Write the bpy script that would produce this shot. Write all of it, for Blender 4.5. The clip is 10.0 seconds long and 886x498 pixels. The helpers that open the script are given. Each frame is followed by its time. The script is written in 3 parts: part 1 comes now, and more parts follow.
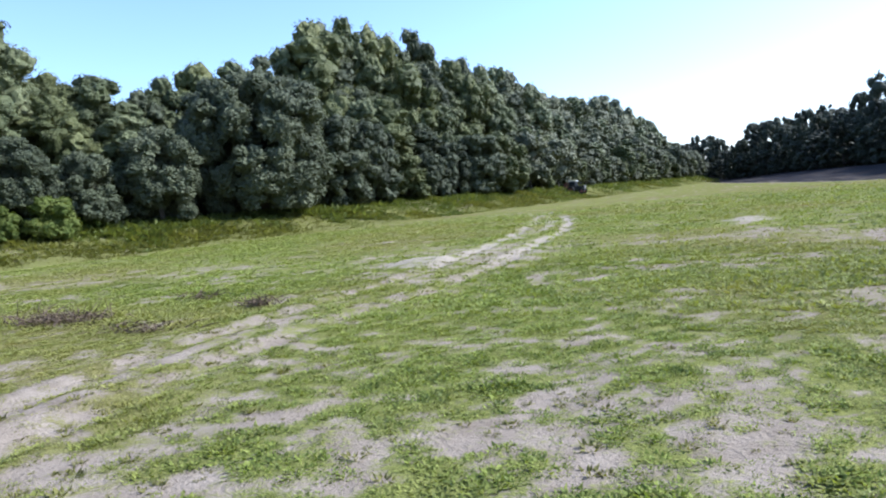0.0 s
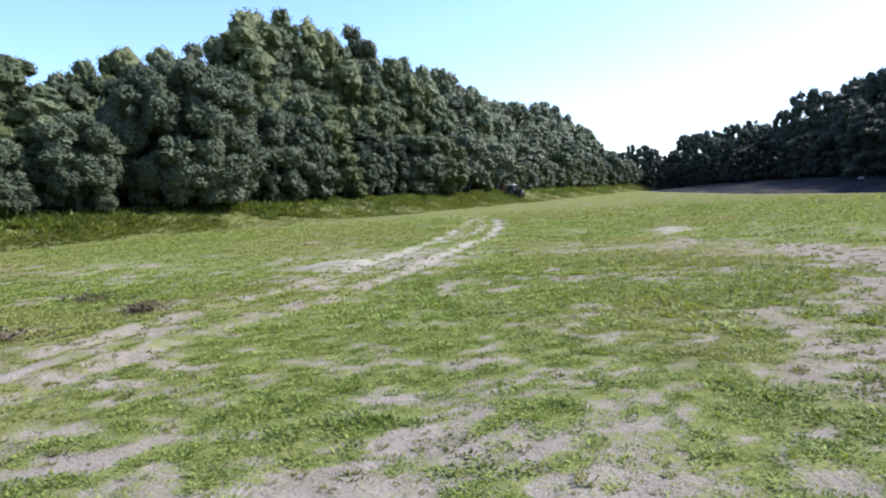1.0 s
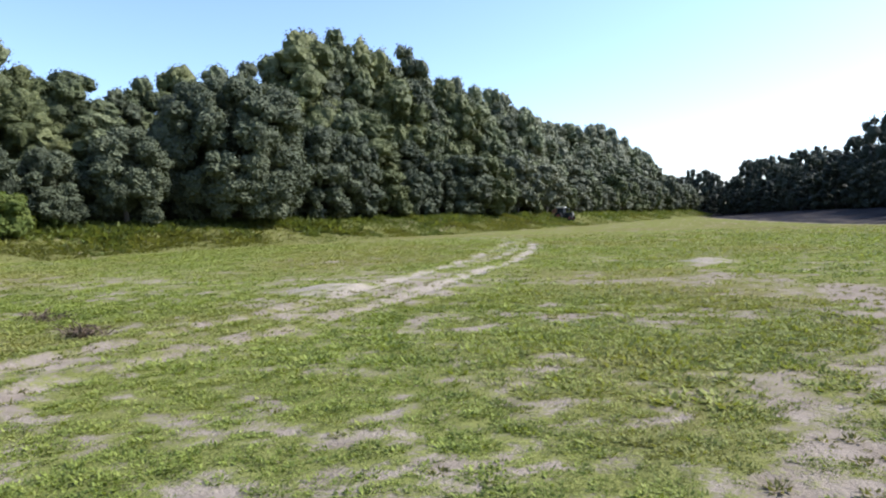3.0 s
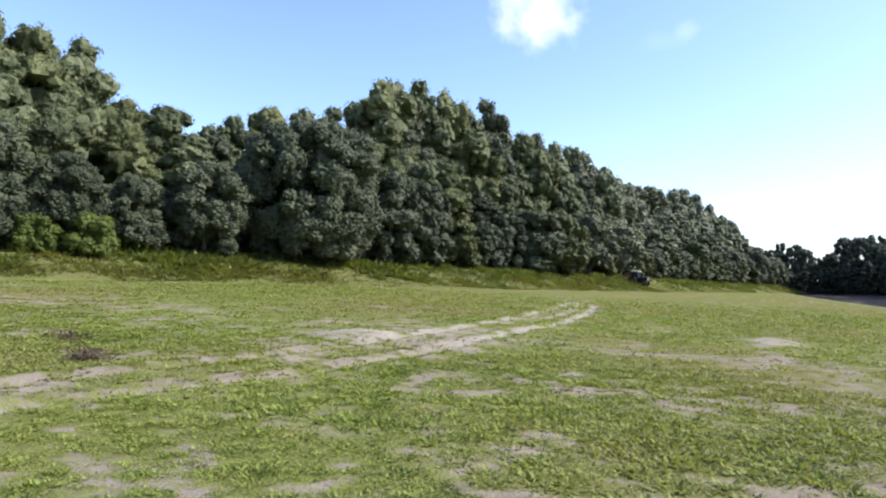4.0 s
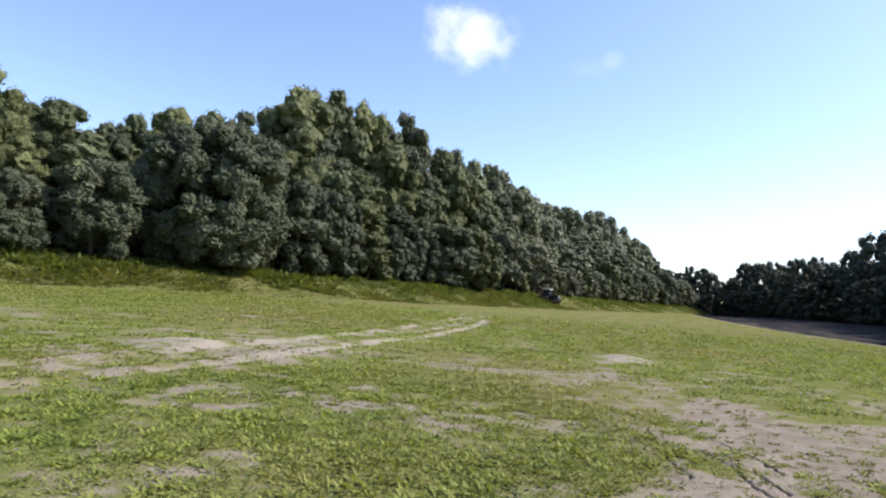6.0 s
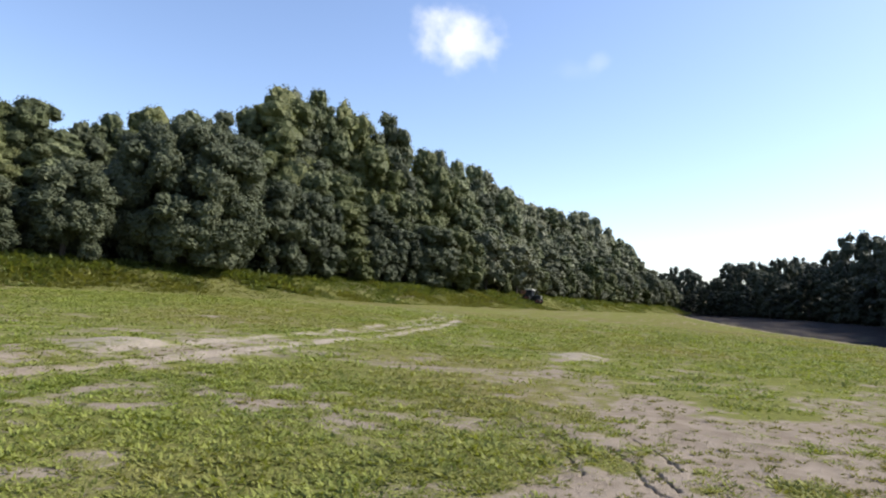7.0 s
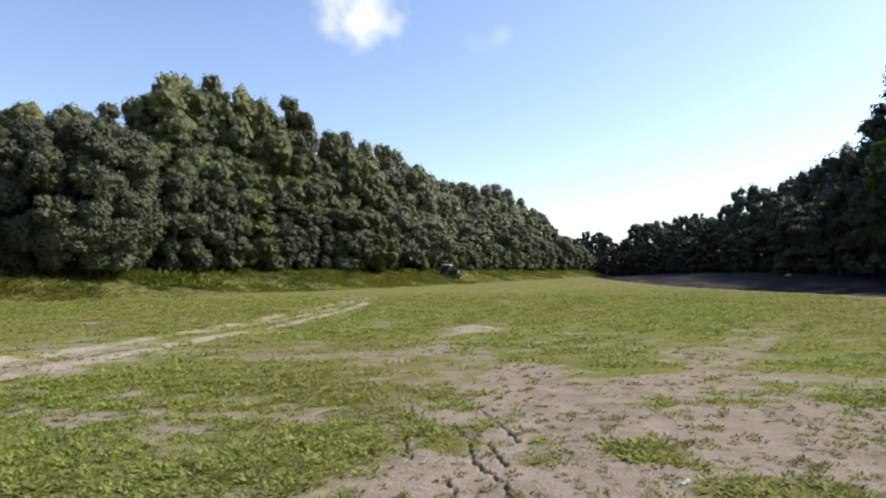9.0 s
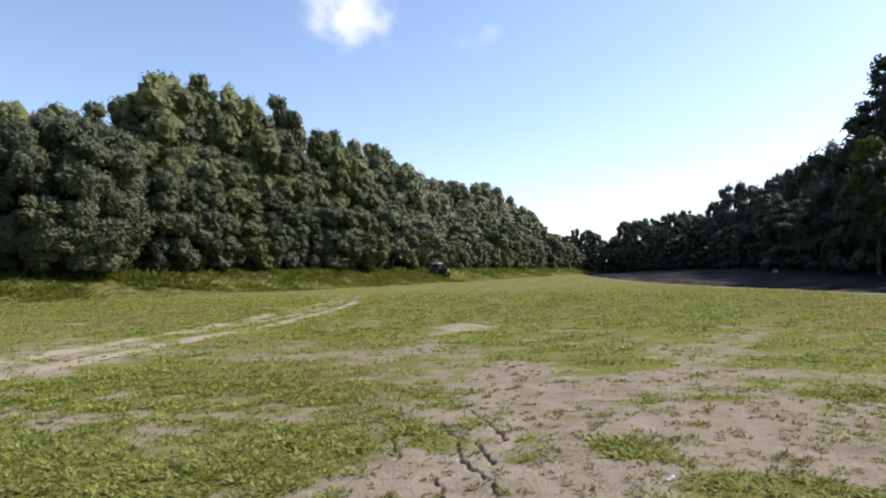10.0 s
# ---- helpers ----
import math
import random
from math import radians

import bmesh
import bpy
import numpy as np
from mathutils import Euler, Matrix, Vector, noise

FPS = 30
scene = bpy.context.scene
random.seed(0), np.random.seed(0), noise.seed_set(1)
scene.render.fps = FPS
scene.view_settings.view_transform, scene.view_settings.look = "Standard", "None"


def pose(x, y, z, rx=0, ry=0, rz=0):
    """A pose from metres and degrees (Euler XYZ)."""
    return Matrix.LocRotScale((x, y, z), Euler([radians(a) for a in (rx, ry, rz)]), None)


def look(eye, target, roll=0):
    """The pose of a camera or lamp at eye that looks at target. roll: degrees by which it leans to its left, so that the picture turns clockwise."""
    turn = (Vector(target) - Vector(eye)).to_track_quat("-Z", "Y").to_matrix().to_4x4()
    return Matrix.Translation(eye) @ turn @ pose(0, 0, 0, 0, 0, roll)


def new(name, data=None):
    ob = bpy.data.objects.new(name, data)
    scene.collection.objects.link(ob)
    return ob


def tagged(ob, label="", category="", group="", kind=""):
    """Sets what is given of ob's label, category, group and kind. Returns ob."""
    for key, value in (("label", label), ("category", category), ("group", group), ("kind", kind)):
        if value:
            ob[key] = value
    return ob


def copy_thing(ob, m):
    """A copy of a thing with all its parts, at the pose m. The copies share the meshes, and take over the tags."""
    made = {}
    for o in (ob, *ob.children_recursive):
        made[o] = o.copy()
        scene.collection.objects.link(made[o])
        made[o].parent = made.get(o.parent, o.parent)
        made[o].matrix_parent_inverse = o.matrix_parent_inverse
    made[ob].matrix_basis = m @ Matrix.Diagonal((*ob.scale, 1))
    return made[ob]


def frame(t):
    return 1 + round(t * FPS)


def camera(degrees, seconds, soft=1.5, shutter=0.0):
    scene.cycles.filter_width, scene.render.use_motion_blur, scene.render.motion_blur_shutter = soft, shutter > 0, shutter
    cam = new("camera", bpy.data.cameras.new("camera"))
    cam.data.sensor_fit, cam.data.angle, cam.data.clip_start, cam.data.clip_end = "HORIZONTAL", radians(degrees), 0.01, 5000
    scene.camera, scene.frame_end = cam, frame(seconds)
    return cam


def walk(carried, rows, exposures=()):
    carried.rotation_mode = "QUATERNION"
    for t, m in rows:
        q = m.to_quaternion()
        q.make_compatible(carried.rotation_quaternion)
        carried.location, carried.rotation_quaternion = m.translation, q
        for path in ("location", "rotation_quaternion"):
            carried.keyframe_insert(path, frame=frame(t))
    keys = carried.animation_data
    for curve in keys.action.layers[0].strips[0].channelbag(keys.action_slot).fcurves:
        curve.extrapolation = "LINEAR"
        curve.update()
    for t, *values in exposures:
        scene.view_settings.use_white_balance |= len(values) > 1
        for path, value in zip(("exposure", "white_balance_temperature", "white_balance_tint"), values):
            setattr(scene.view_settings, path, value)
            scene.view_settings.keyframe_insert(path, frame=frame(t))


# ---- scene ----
# ---------------------------------------------------------------- camera
cam = camera(69, 10.0, soft=2.05)


def aim(t, x, y, z, yaw, pitch, roll):
    """A row of the walk: yaw to the left of +y, pitch upwards, both in degrees."""
    a, b = radians(yaw), radians(pitch)
    way = Vector((-math.sin(a) * math.cos(b), math.cos(a) * math.cos(b), math.sin(b)))
    eye = Vector((x, y, z))
    return t, look(eye, eye + way, roll)


walk(cam, [
    aim(0, 0.000, 0.000, 1.583, 21.94, -3.95, -5.67),
    aim(0.5, 0.175, 0.441, 1.572, 17.17, -4.75, -1.81),
    aim(1, 0.329, 0.868, 1.594, 16.66, -4.37, -3.84),
    aim(1.5, 0.552, 1.306, 1.567, 16.52, -5.41, -4.49),
    aim(2, 0.758, 1.762, 1.572, 15.05, -3.08, -4.47),
    aim(2.5, 0.933, 2.199, 1.586, 17.26, -1.20, -5.74),
    aim(2.7, 1.022, 2.375, 1.567, 19.21, -2.18, -3.90),
    aim(3.8, 1.621, 3.408, 1.589, 25.04, 0.65, -0.77),
    aim(4, 1.757, 3.586, 1.583, 27.90, 2.21, 2.44),
    aim(4.5, 2.147, 4.006, 1.600, 31.96, 4.70, 3.63),
    aim(5, 2.565, 4.402, 1.596, 26.71, 3.42, 3.07),
    aim(5.5, 3.019, 4.755, 1.574, 23.43, 3.43, 3.70),
    aim(5.7, 3.194, 4.886, 1.579, 21.30, 3.41, 3.97),
    aim(6.8, 4.111, 5.509, 1.570, 22.83, 5.08, 3.97),
    aim(7, 4.269, 5.631, 1.556, 20.48, 4.03, 3.80),
    aim(7.5, 4.621, 5.959, 1.567, 17.72, 8.13, 2.40),
    aim(8, 4.915, 6.251, 1.573, 12.59, 1.60, 0.29),
    aim(8.1, 4.958, 6.291, 1.598, 16.81, 3.91, -1.02),
    aim(8.5, 5.088, 6.362, 1.591, 13.67, 2.99, -0.32),
    aim(9, 5.104, 6.364, 1.576, 13.36, 2.37, -1.16),
    aim(9.5, 5.121, 6.359, 1.572, 12.24, 1.98, -1.59),
    aim(10, 5.135, 6.355, 1.585, 12.46, 2.20, -1.51),
], [(0, 1.13, 5600, 13), (2.7, 1.0, 5950, 14), (4.5, 0.95, 6150, 14), (5.7, 0.84, 6300, 14), (7.5, 0.67, 6650, 13), (10, 0.66, 6750, 13)])

# ---------------------------------------------------------------- world, sun, exposure
SUN_AZ, SUN_EL = radians(62), radians(40)

world = bpy.data.worlds.new("world")
scene.world = world
world.use_nodes = True
wt = world.node_tree
wn, wl = wt.nodes, wt.links
wn.clear()


sky = wn.new("ShaderNodeTexSky")
sky.sky_type = "NISHITA"
sky.sun_disc = False
sky.sun_elevation, sky.sun_rotation = SUN_EL, SUN_AZ
sky.altitude, sky.air_density, sky.dust_density, sky.ozone_density = 0, 1.0, 0.7, 2.6
out = wn.new("ShaderNodeOutputWorld")
bg = wn.new("ShaderNodeBackground")
bg.inputs["Strength"].default_value = 0.15


def wmath(op, a, b=None, c=None):
    n = wn.new("ShaderNodeMath")
    n.operation = op
    for i, v in enumerate((a, b, c)):
        if v is None:
            continue
        if isinstance(v, (int, float)):
            n.inputs[i].default_value = v
        else:
            wl.new(v, n.inputs[i])
    return n.outputs[0]


def wdot(vec, axis):
    n = wn.new("ShaderNodeVectorMath")
    n.operation = "DOT_PRODUCT"
    wl.new(vec, n.inputs[0])
    n.inputs[1].default_value = axis
    return n.outputs["Value"]


coord = wn.new("ShaderNodeTexCoord").outputs["Generated"]
puff_noise = wn.new("ShaderNodeTexNoise")
puff_noise.inputs["Scale"].default_value = 28
puff_noise.inputs["Detail"].default_value = 3
wl.new(coord, puff_noise.inputs["Vector"])


def cloud(az, el, wide, high, solid):
    """The cover of one small cumulus cloud round a direction of the sky."""
    a, b = radians(az), radians(el)
    right = (math.cos(a), -math.sin(a), 0)
    up = (-math.sin(a) * math.sin(b), -math.cos(a) * math.sin(b), math.cos(b))
    front = (math.sin(a) * math.cos(b), math.cos(a) * math.cos(b), math.sin(b))
    u = wmath("DIVIDE", wdot(coord, right), math.sin(radians(wide)))
    v = wmath("DIVIDE", wdot(coord, up), math.sin(radians(high)))
    d = wmath("SQRT", wmath("ADD", wmath("MULTIPLY", u, u), wmath("MULTIPLY", v, v)))
    d = wmath("ADD", d, wmath("MULTIPLY", wmath("SUBTRACT", puff_noise.outputs["Fac"], 0.5), 1.8))
    n = wn.new("ShaderNodeMapRange")
    n.interpolation_type = "SMOOTHSTEP"
    wl.new(d, n.inputs["Value"])
    n.inputs["From Min"].default_value, n.inputs["From Max"].default_value = 1.5, -0.25
    n.inputs["To Min"].default_value, n.inputs["To Max"].default_value = 0, solid
    return wmath("MULTIPLY", n.outputs[0], wmath("GREATER_THAN", wdot(coord, front), 0.9))


cover_sum = wmath("ADD", cloud(-20.5, 22.0, 3.0, 2.3, 0.95), cloud(-7.6, 20.6, 0.9, 0.7, 0.12))
cover_sum = wmath("ADD", cover_sum, cloud(-9.6, 19.9, 1.6, 0.7, 0.06))
mixc = wn.new("ShaderNodeMix")
mixc.data_type = "RGBA"
wl.new(cover_sum, mixc.inputs["Factor"])
tone = wn.new("ShaderNodeMix")
tone.data_type, tone.blend_type = "RGBA", "MULTIPLY"
tone.inputs["Factor"].default_value, tone.inputs["B"].default_value = 1.0, (1.0, 0.975, 1.0, 1)
wl.new(sky.outputs["Color"], tone.inputs["A"])
wl.new(tone.outputs["Result"], mixc.inputs["A"])
mixc.inputs["B"].default_value = (5.6, 5.75, 5.8, 1)
wl.new(mixc.outputs["Result"], bg.inputs["Color"])
wl.new(bg.outputs[0], out.inputs["Surface"])

sun = new("sun", bpy.data.lights.new("sun", "SUN"))
sun.data.energy, sun.data.angle, sun.data.color = 5.0, radians(0.53), (1.0, 0.95, 0.86)
SUN_WAY = Vector((math.sin(SUN_AZ) * math.cos(SUN_EL), math.cos(SUN_AZ) * math.cos(SUN_EL), math.sin(SUN_EL)))
sun.matrix_world = look(SUN_WAY * 300, (0, 0, 0))


# ---------------------------------------------------------------- materials
def material(name):
    m = bpy.data.materials.new(name)
    m.use_nodes = True
    t = m.node_tree
    t.nodes.clear()
    o = t.nodes.new("ShaderNodeOutputMaterial")
    return m, t, o


def ramp(t, fac, stops):
    n = t.nodes.new("ShaderNodeValToRGB")
    e = n.color_ramp.elements
    while len(e) < len(stops):
        e.new(0.5)
    for s, (p, c) in zip(e, stops):
        s.position, s.color = p, (*c, 1)
    t.links.new(fac, n.inputs["Fac"])
    return n.outputs["Color"]


def noise_of(t, scale, detail=4, rough=0.55, vec=None, stretch=None):
    n = t.nodes.new("ShaderNodeTexNoise")
    n.inputs["Scale"].default_value, n.inputs["Detail"].default_value, n.inputs["Roughness"].default_value = scale, detail, rough
    if vec is None:
        vec = t.nodes.new("ShaderNodeTexCoord").outputs["Object"]
    if stretch:
        mp = t.nodes.new("ShaderNodeMapping")
        mp.inputs["Scale"].default_value = stretch
        t.links.new(vec, mp.inputs["Vector"])
        vec = mp.outputs["Vector"]
    t.links.new(vec, n.inputs["Vector"])
    return n.outputs["Fac"]


def calc(t, op, a, b=None, clamp=False):
    n = t.nodes.new("ShaderNodeMath")
    n.operation, n.use_clamp = op, clamp
    for i, v in enumerate((a, b)):
        if v is None:
            continue
        if isinstance(v, (int, float)):
            n.inputs[i].default_value = v
        else:
            t.links.new(v, n.inputs[i])
    return n.outputs[0]


def mix(t, fac, a, b, how="MIX"):
    n = t.nodes.new("ShaderNodeMix")
    n.data_type, n.blend_type = "RGBA", how
    for key, v in (("Factor", fac), ("A", a), ("B", b)):
        if isinstance(v, (int, float)):
            n.inputs[key].default_value = v
        elif isinstance(v, tuple):
            n.inputs[key].default_value = (*v, 1)
        else:
            t.links.new(v, n.inputs[key])
    return n.outputs["Result"]


def span(t, v, a, b, c=0.0, d=1.0, smooth=True):
    n = t.nodes.new("ShaderNodeMapRange")
    n.interpolation_type = "SMOOTHSTEP" if smooth else "LINEAR"
    t.links.new(v, n.inputs["Value"])
    for key, x in (("From Min", a), ("From Max", b), ("To Min", c), ("To Max", d)):
        n.inputs[key].default_value = x
    return n.outputs[0]


def surface(t, o, colour, rough, bump=None, depth=0.02, strength=0.6, metal=0.0, spec=0.3):
    p = t.nodes.new("ShaderNodeBsdfPrincipled")
    p.inputs["Specular IOR Level"].default_value = spec
    for key, v in (("Base Color", colour), ("Roughness", rough), ("Metallic", metal)):
        if isinstance(v, (int, float)):
            p.inputs[key].default_value = v
        elif isinstance(v, tuple):
            p.inputs[key].default_value = (*v, 1)
        else:
            t.links.new(v, p.inputs[key])
    if bump is not None:
        b = t.nodes.new("ShaderNodeBump")
        b.inputs["Strength"].default_value, b.inputs["Distance"].default_value = strength, depth
        t.links.new(bump, b.inputs["Height"])
        t.links.new(b.outputs[0], p.inputs["Normal"])
    t.links.new(p.outputs[0], o.inputs["Surface"])
    return p


def leaf_material(name, dark, mid, light, glow=0.3, rough=0.55, tree_var=0.5, parched=None, vary=0.4):
    """Leaves: each leaf differs a little, each plant more, and some light comes through."""
    m, t, o = material(name)
    geo = t.nodes.new("ShaderNodeNewGeometry")
    info = t.nodes.new("ShaderNodeObjectInfo")
    blotch = noise_of(t, 0.35, 3, vec=t.nodes.new("ShaderNodeTexCoord").outputs["Object"])
    f = calc(t, "ADD", calc(t, "MULTIPLY", geo.outputs["Random Per Island"], 0.5), calc(t, "MULTIPLY", info.outputs["Random"], tree_var))
    f = calc(t, "ADD", f, calc(t, "MULTIPLY", calc(t, "SUBTRACT", blotch, 0.5), 0.8))
    dapple = noise_of(t, 3.2, 3, 0.75)
    f = calc(t, "ADD", f, calc(t, "MULTIPLY", calc(t, "SUBTRACT", dapple, 0.46), vary))
    col = ramp(t, f, [(0.0, dark), (0.5, mid), (1.0, light)])
    if parched:
        pos = t.nodes.new("ShaderNodeTexCoord").outputs["Object"]
        far_scale = calc(t, "MULTIPLY", span(t, noise_of(t, 0.09, 3, 0.5, pos), 0.42, 0.62), 0.45)
        near_scale = calc(t, "MULTIPLY", span(t, noise_of(t, 0.8, 4, 0.65, pos), 0.48, 0.68), 0.35)
        col = mix(t, calc(t, "ADD", far_scale, near_scale, True), col, parched)
    p = t.nodes.new("ShaderNodeBsdfPrincipled")
    p.inputs["Roughness"].default_value = rough
    p.inputs["Specular IOR Level"].default_value = 0.14
    t.links.new(col, p.inputs["Base Color"])
    bp = t.nodes.new("ShaderNodeBump")
    bp.inputs["Strength"].default_value, bp.inputs["Distance"].default_value = 0.6, 0.2
    t.links.new(noise_of(t, 4.0, 4, 0.7), bp.inputs["Height"])
    t.links.new(bp.outputs[0], p.inputs["Normal"])
    tr = t.nodes.new("ShaderNodeBsdfTranslucent")
    t.links.new(mix(t, 1.0, col, (1.0, 1.0, 0.45), "MULTIPLY"), tr.inputs["Color"])
    ms = t.nodes.new("ShaderNodeMixShader")
    ms.inputs[0].default_value = glow
    t.links.new(p.outputs[0], ms.inputs[1])
    t.links.new(tr.outputs[0], ms.inputs[2])
    t.links.new(ms.outputs[0], o.inputs["Surface"])
    return m


def ground_material():
    m, t, o = material("meadow_soil")
    pos = t.nodes.new("ShaderNodeTexCoord").outputs["Object"]
    at = t.nodes.new("ShaderNodeAttribute")
    at.attribute_name = "cover"
    lush = t.nodes.new("ShaderNodeAttribute")
    lush.attribute_name = "lush"
    fine = noise_of(t, 7.0, 5, 0.65, pos)
    coarse = noise_of(t, 0.9, 4, 0.6, pos)
    wide = noise_of(t, 0.09, 3, 0.5, pos)
    c = calc(t, "ADD", at.outputs["Fac"], calc(t, "MULTIPLY", calc(t, "SUBTRACT", fine, 0.5), 0.9))
    c = calc(t, "ADD", c, calc(t, "MULTIPLY", calc(t, "SUBTRACT", coarse, 0.5), 0.3))
    crumb = noise_of(t, 26, 4, 0.7, pos)
    c = calc(t, "ADD", c, calc(t, "MULTIPLY", calc(t, "SUBTRACT", crumb, 0.5), 1.1))
    cover = span(t, c, 0.46, 0.82, 0.0, 0.93)
    sand = ramp(t, noise_of(t, 2.2, 6, 0.6, pos), [(0.25, (0.152, 0.124, 0.094)), (0.5, (0.215, 0.18, 0.141)), (0.8, (0.28, 0.24, 0.192))])
    loose = t.nodes.new("ShaderNodeAttribute")
    loose.attribute_name = "loose"
    sand = mix(t, loose.outputs["Fac"], sand, ramp(t, crumb, [(0.3, (0.20, 0.175, 0.135)), (0.55, (0.33, 0.30, 0.245)), (0.8, (0.42, 0.385, 0.32))]))
    grit = noise_of(t, 60, 3, 0.7, pos)
    sand = mix(t, span(t, grit, 0.62, 0.75, 0, 0.45), sand, (0.131, 0.107, 0.082))
    damp = span(t, noise_of(t, 0.55, 4, 0.6, pos), 0.58, 0.72, 0, 0.35)
    sand = mix(t, damp, sand, (0.18, 0.152, 0.123))
    blade = calc(t, "ADD", calc(t, "MULTIPLY", fine, 0.45), calc(t, "MULTIPLY", crumb, 0.55))
    grass = ramp(t, blade, [(0.34, (0.045, 0.052, 0.013)), (0.5, (0.118, 0.134, 0.031)), (0.66, (0.208, 0.216, 0.066))])
    dry = ramp(t, fine, [(0.25, (0.0656, 0.0558, 0.0213)), (0.5, (0.127, 0.108, 0.0426)), (0.8, (0.193, 0.168, 0.0779))])
    grass = mix(t, span(t, wide, 0.42, 0.66, 0.05, 0.75), grass, dry)
    grass = mix(t, span(t, coarse, 0.55, 0.75, 0, 0.4), grass, (0.164, 0.168, 0.041))
    rich = ramp(t, fine, [(0.25, (0.0492, 0.0574, 0.0148)), (0.8, (0.164, 0.168, 0.0492))])
    grass = mix(t, lush.outputs["Fac"], grass, rich)
    col = mix(t, cover, sand, grass)
    # right bank: mud with the trees' shade put into its near-black colour
    shaded_mud = t.nodes.new("ShaderNodeAttribute")
    shaded_mud.attribute_name = "shaded_mud"
    shaded_silt = ramp(t, coarse, [(0.3, (0.012, 0.011, 0.012)), (0.7, (0.026, 0.023, 0.024))])
    col = mix(t, shaded_mud.outputs["Fac"], col, shaded_silt)
    bump = calc(t, "ADD", calc(t, "MULTIPLY", fine, 0.8), calc(t, "ADD", calc(t, "MULTIPLY", crumb, 0.75), calc(t, "MULTIPLY", grit, 0.12)))
    p = surface(t, o, col, span(t, shaded_mud.outputs["Fac"], 0.3, 1.0, 1.0, 0.8), bump, 0.05, 0.7, spec=0.0)
    t.links.new(span(t, shaded_mud.outputs["Fac"], 0.3, 1.0, 0.0, 0.02), p.inputs["Specular IOR Level"])
    return m


def bark_material(name, dark, light):
    m, t, o = material(name)
    n = noise_of(t, 9, 5, 0.7, stretch=(1, 1, 0.15))
    surface(t, o, ramp(t, n, [(0.3, dark), (0.7, light)]), 0.9, n, 0.03, 0.8, spec=0.15)
    return m


def plain_material(name, colour, rough, metal=0.0, worn=None, scale=14):
    m, t, o = material(name)
    n = noise_of(t, scale, 5, 0.65)
    col = mix(t, span(t, n, 0.45, 0.75), colour, worn or tuple(c * 0.6 for c in colour))
    surface(t, o, col, rough, n, 0.004, 0.4, metal)
    return m


SOIL = ground_material()
BARK = bark_material("grey_brown_bark", (0.035, 0.03, 0.024), (0.10, 0.085, 0.068))
LEAF_TREE = leaf_material("poplar_leaves", (0.031, 0.040, 0.018), (0.094, 0.110, 0.052), (0.192, 0.208, 0.11), glow=0.18, tree_var=0.3)
LEAF_WILLOW = leaf_material("willow_leaves", (0.026, 0.033, 0.019), (0.069, 0.081, 0.046), (0.148, 0.161, 0.097), glow=0.16, tree_var=0.25)
LEAF_OLIVE = leaf_material("olive_green_leaves", (0.030, 0.038, 0.014), (0.088, 0.101, 0.040), (0.172, 0.182, 0.078), glow=0.18, tree_var=0.3)
# far trees: distance haze put into the leaf colour as a paler grey-green
LEAF_HAZED = leaf_material("far_hazed_leaves", (0.044, 0.050, 0.029), (0.122, 0.131, 0.079), (0.225, 0.232, 0.15), glow=0.18, tree_var=0.3)
# backlit far bank and undergrowth: their shade is put into this dark leaf colour
LEAF_SHADE = leaf_material("shaded_leaves", (0.017, 0.021, 0.014), (0.036, 0.043, 0.027), (0.066, 0.075, 0.047), glow=0.15)
LEAF_LIGHT = leaf_material("bright_shrub_leaves", (0.04, 0.06, 0.013), (0.092, 0.125, 0.028), (0.165, 0.19, 0.05), glow=0.4)
LEAF_WEED = leaf_material("tall_weed_leaves", (0.10, 0.108, 0.03), (0.195, 0.20, 0.058), (0.31, 0.28, 0.11), glow=0.42, tree_var=0.0)
LEAF_BANK = leaf_material("green_weed_leaves", (0.08, 0.104, 0.03), (0.165, 0.195, 0.055), (0.26, 0.27, 0.095), glow=0.4, tree_var=0.0)
LEAF_DRY = leaf_material("dry_olive_leaves", (0.11, 0.11, 0.038), (0.22, 0.212, 0.07), (0.35, 0.325, 0.125), glow=0.45, tree_var=0.0)
LEAF_MAT = leaf_material("low_grass_leaves", (0.092, 0.124, 0.028), (0.243, 0.288, 0.06), (0.405, 0.425, 0.145), glow=0.38, tree_var=0.0, parched=(0.25, 0.22, 0.08), vary=1.1)
WITHERED = leaf_material("withered_leaves", (0.035, 0.026, 0.014), (0.12, 0.09, 0.05), (0.24, 0.20, 0.11), glow=0.2, tree_var=0.0)
TWIG = plain_material("weathered_twigs", (0.075, 0.052, 0.035), 0.9, worn=(0.20, 0.155, 0.115))


# ---------------------------------------------------------------- plan of the place
LEFT_FRONT = [(-53, -60), (-53, 10), (-54, 28), (-50, 45), (-45, 60), (-40, 75), (-35, 90), (-31, 105), (-27, 122), (-23, 143), (-17, 185), (-9, 236), (-2, 276), (3, 306), (6, 330)]
RIGHT_FRONT = [(52, -60), (46, 20), (40, 60), (36, 72), (38, 95), (42, 141), (43, 177), (36, 204), (30, 250), (20, 285), (5, 318), (-12, 345), (-40, 372)]
SHORE = [(44, -60), (26, 20), (20, 43), (16, 59), (12, 80), (9.5, 110), (7, 150), (4, 220), (1.5, 275), (-4, 310), (-30, 345)]
RUT_LOW = [(-5.0, -6), (-5.2, 3.2), (-5.3, 5.6), (-5.2, 8.0), (-4.7, 10.5), (-4.6, 14.5), (-4.9, 20), (-5.3, 27), (-6.4, 34), (-8.4, 43), (-11.8, 53), (-17.5, 61), (-27, 66)]
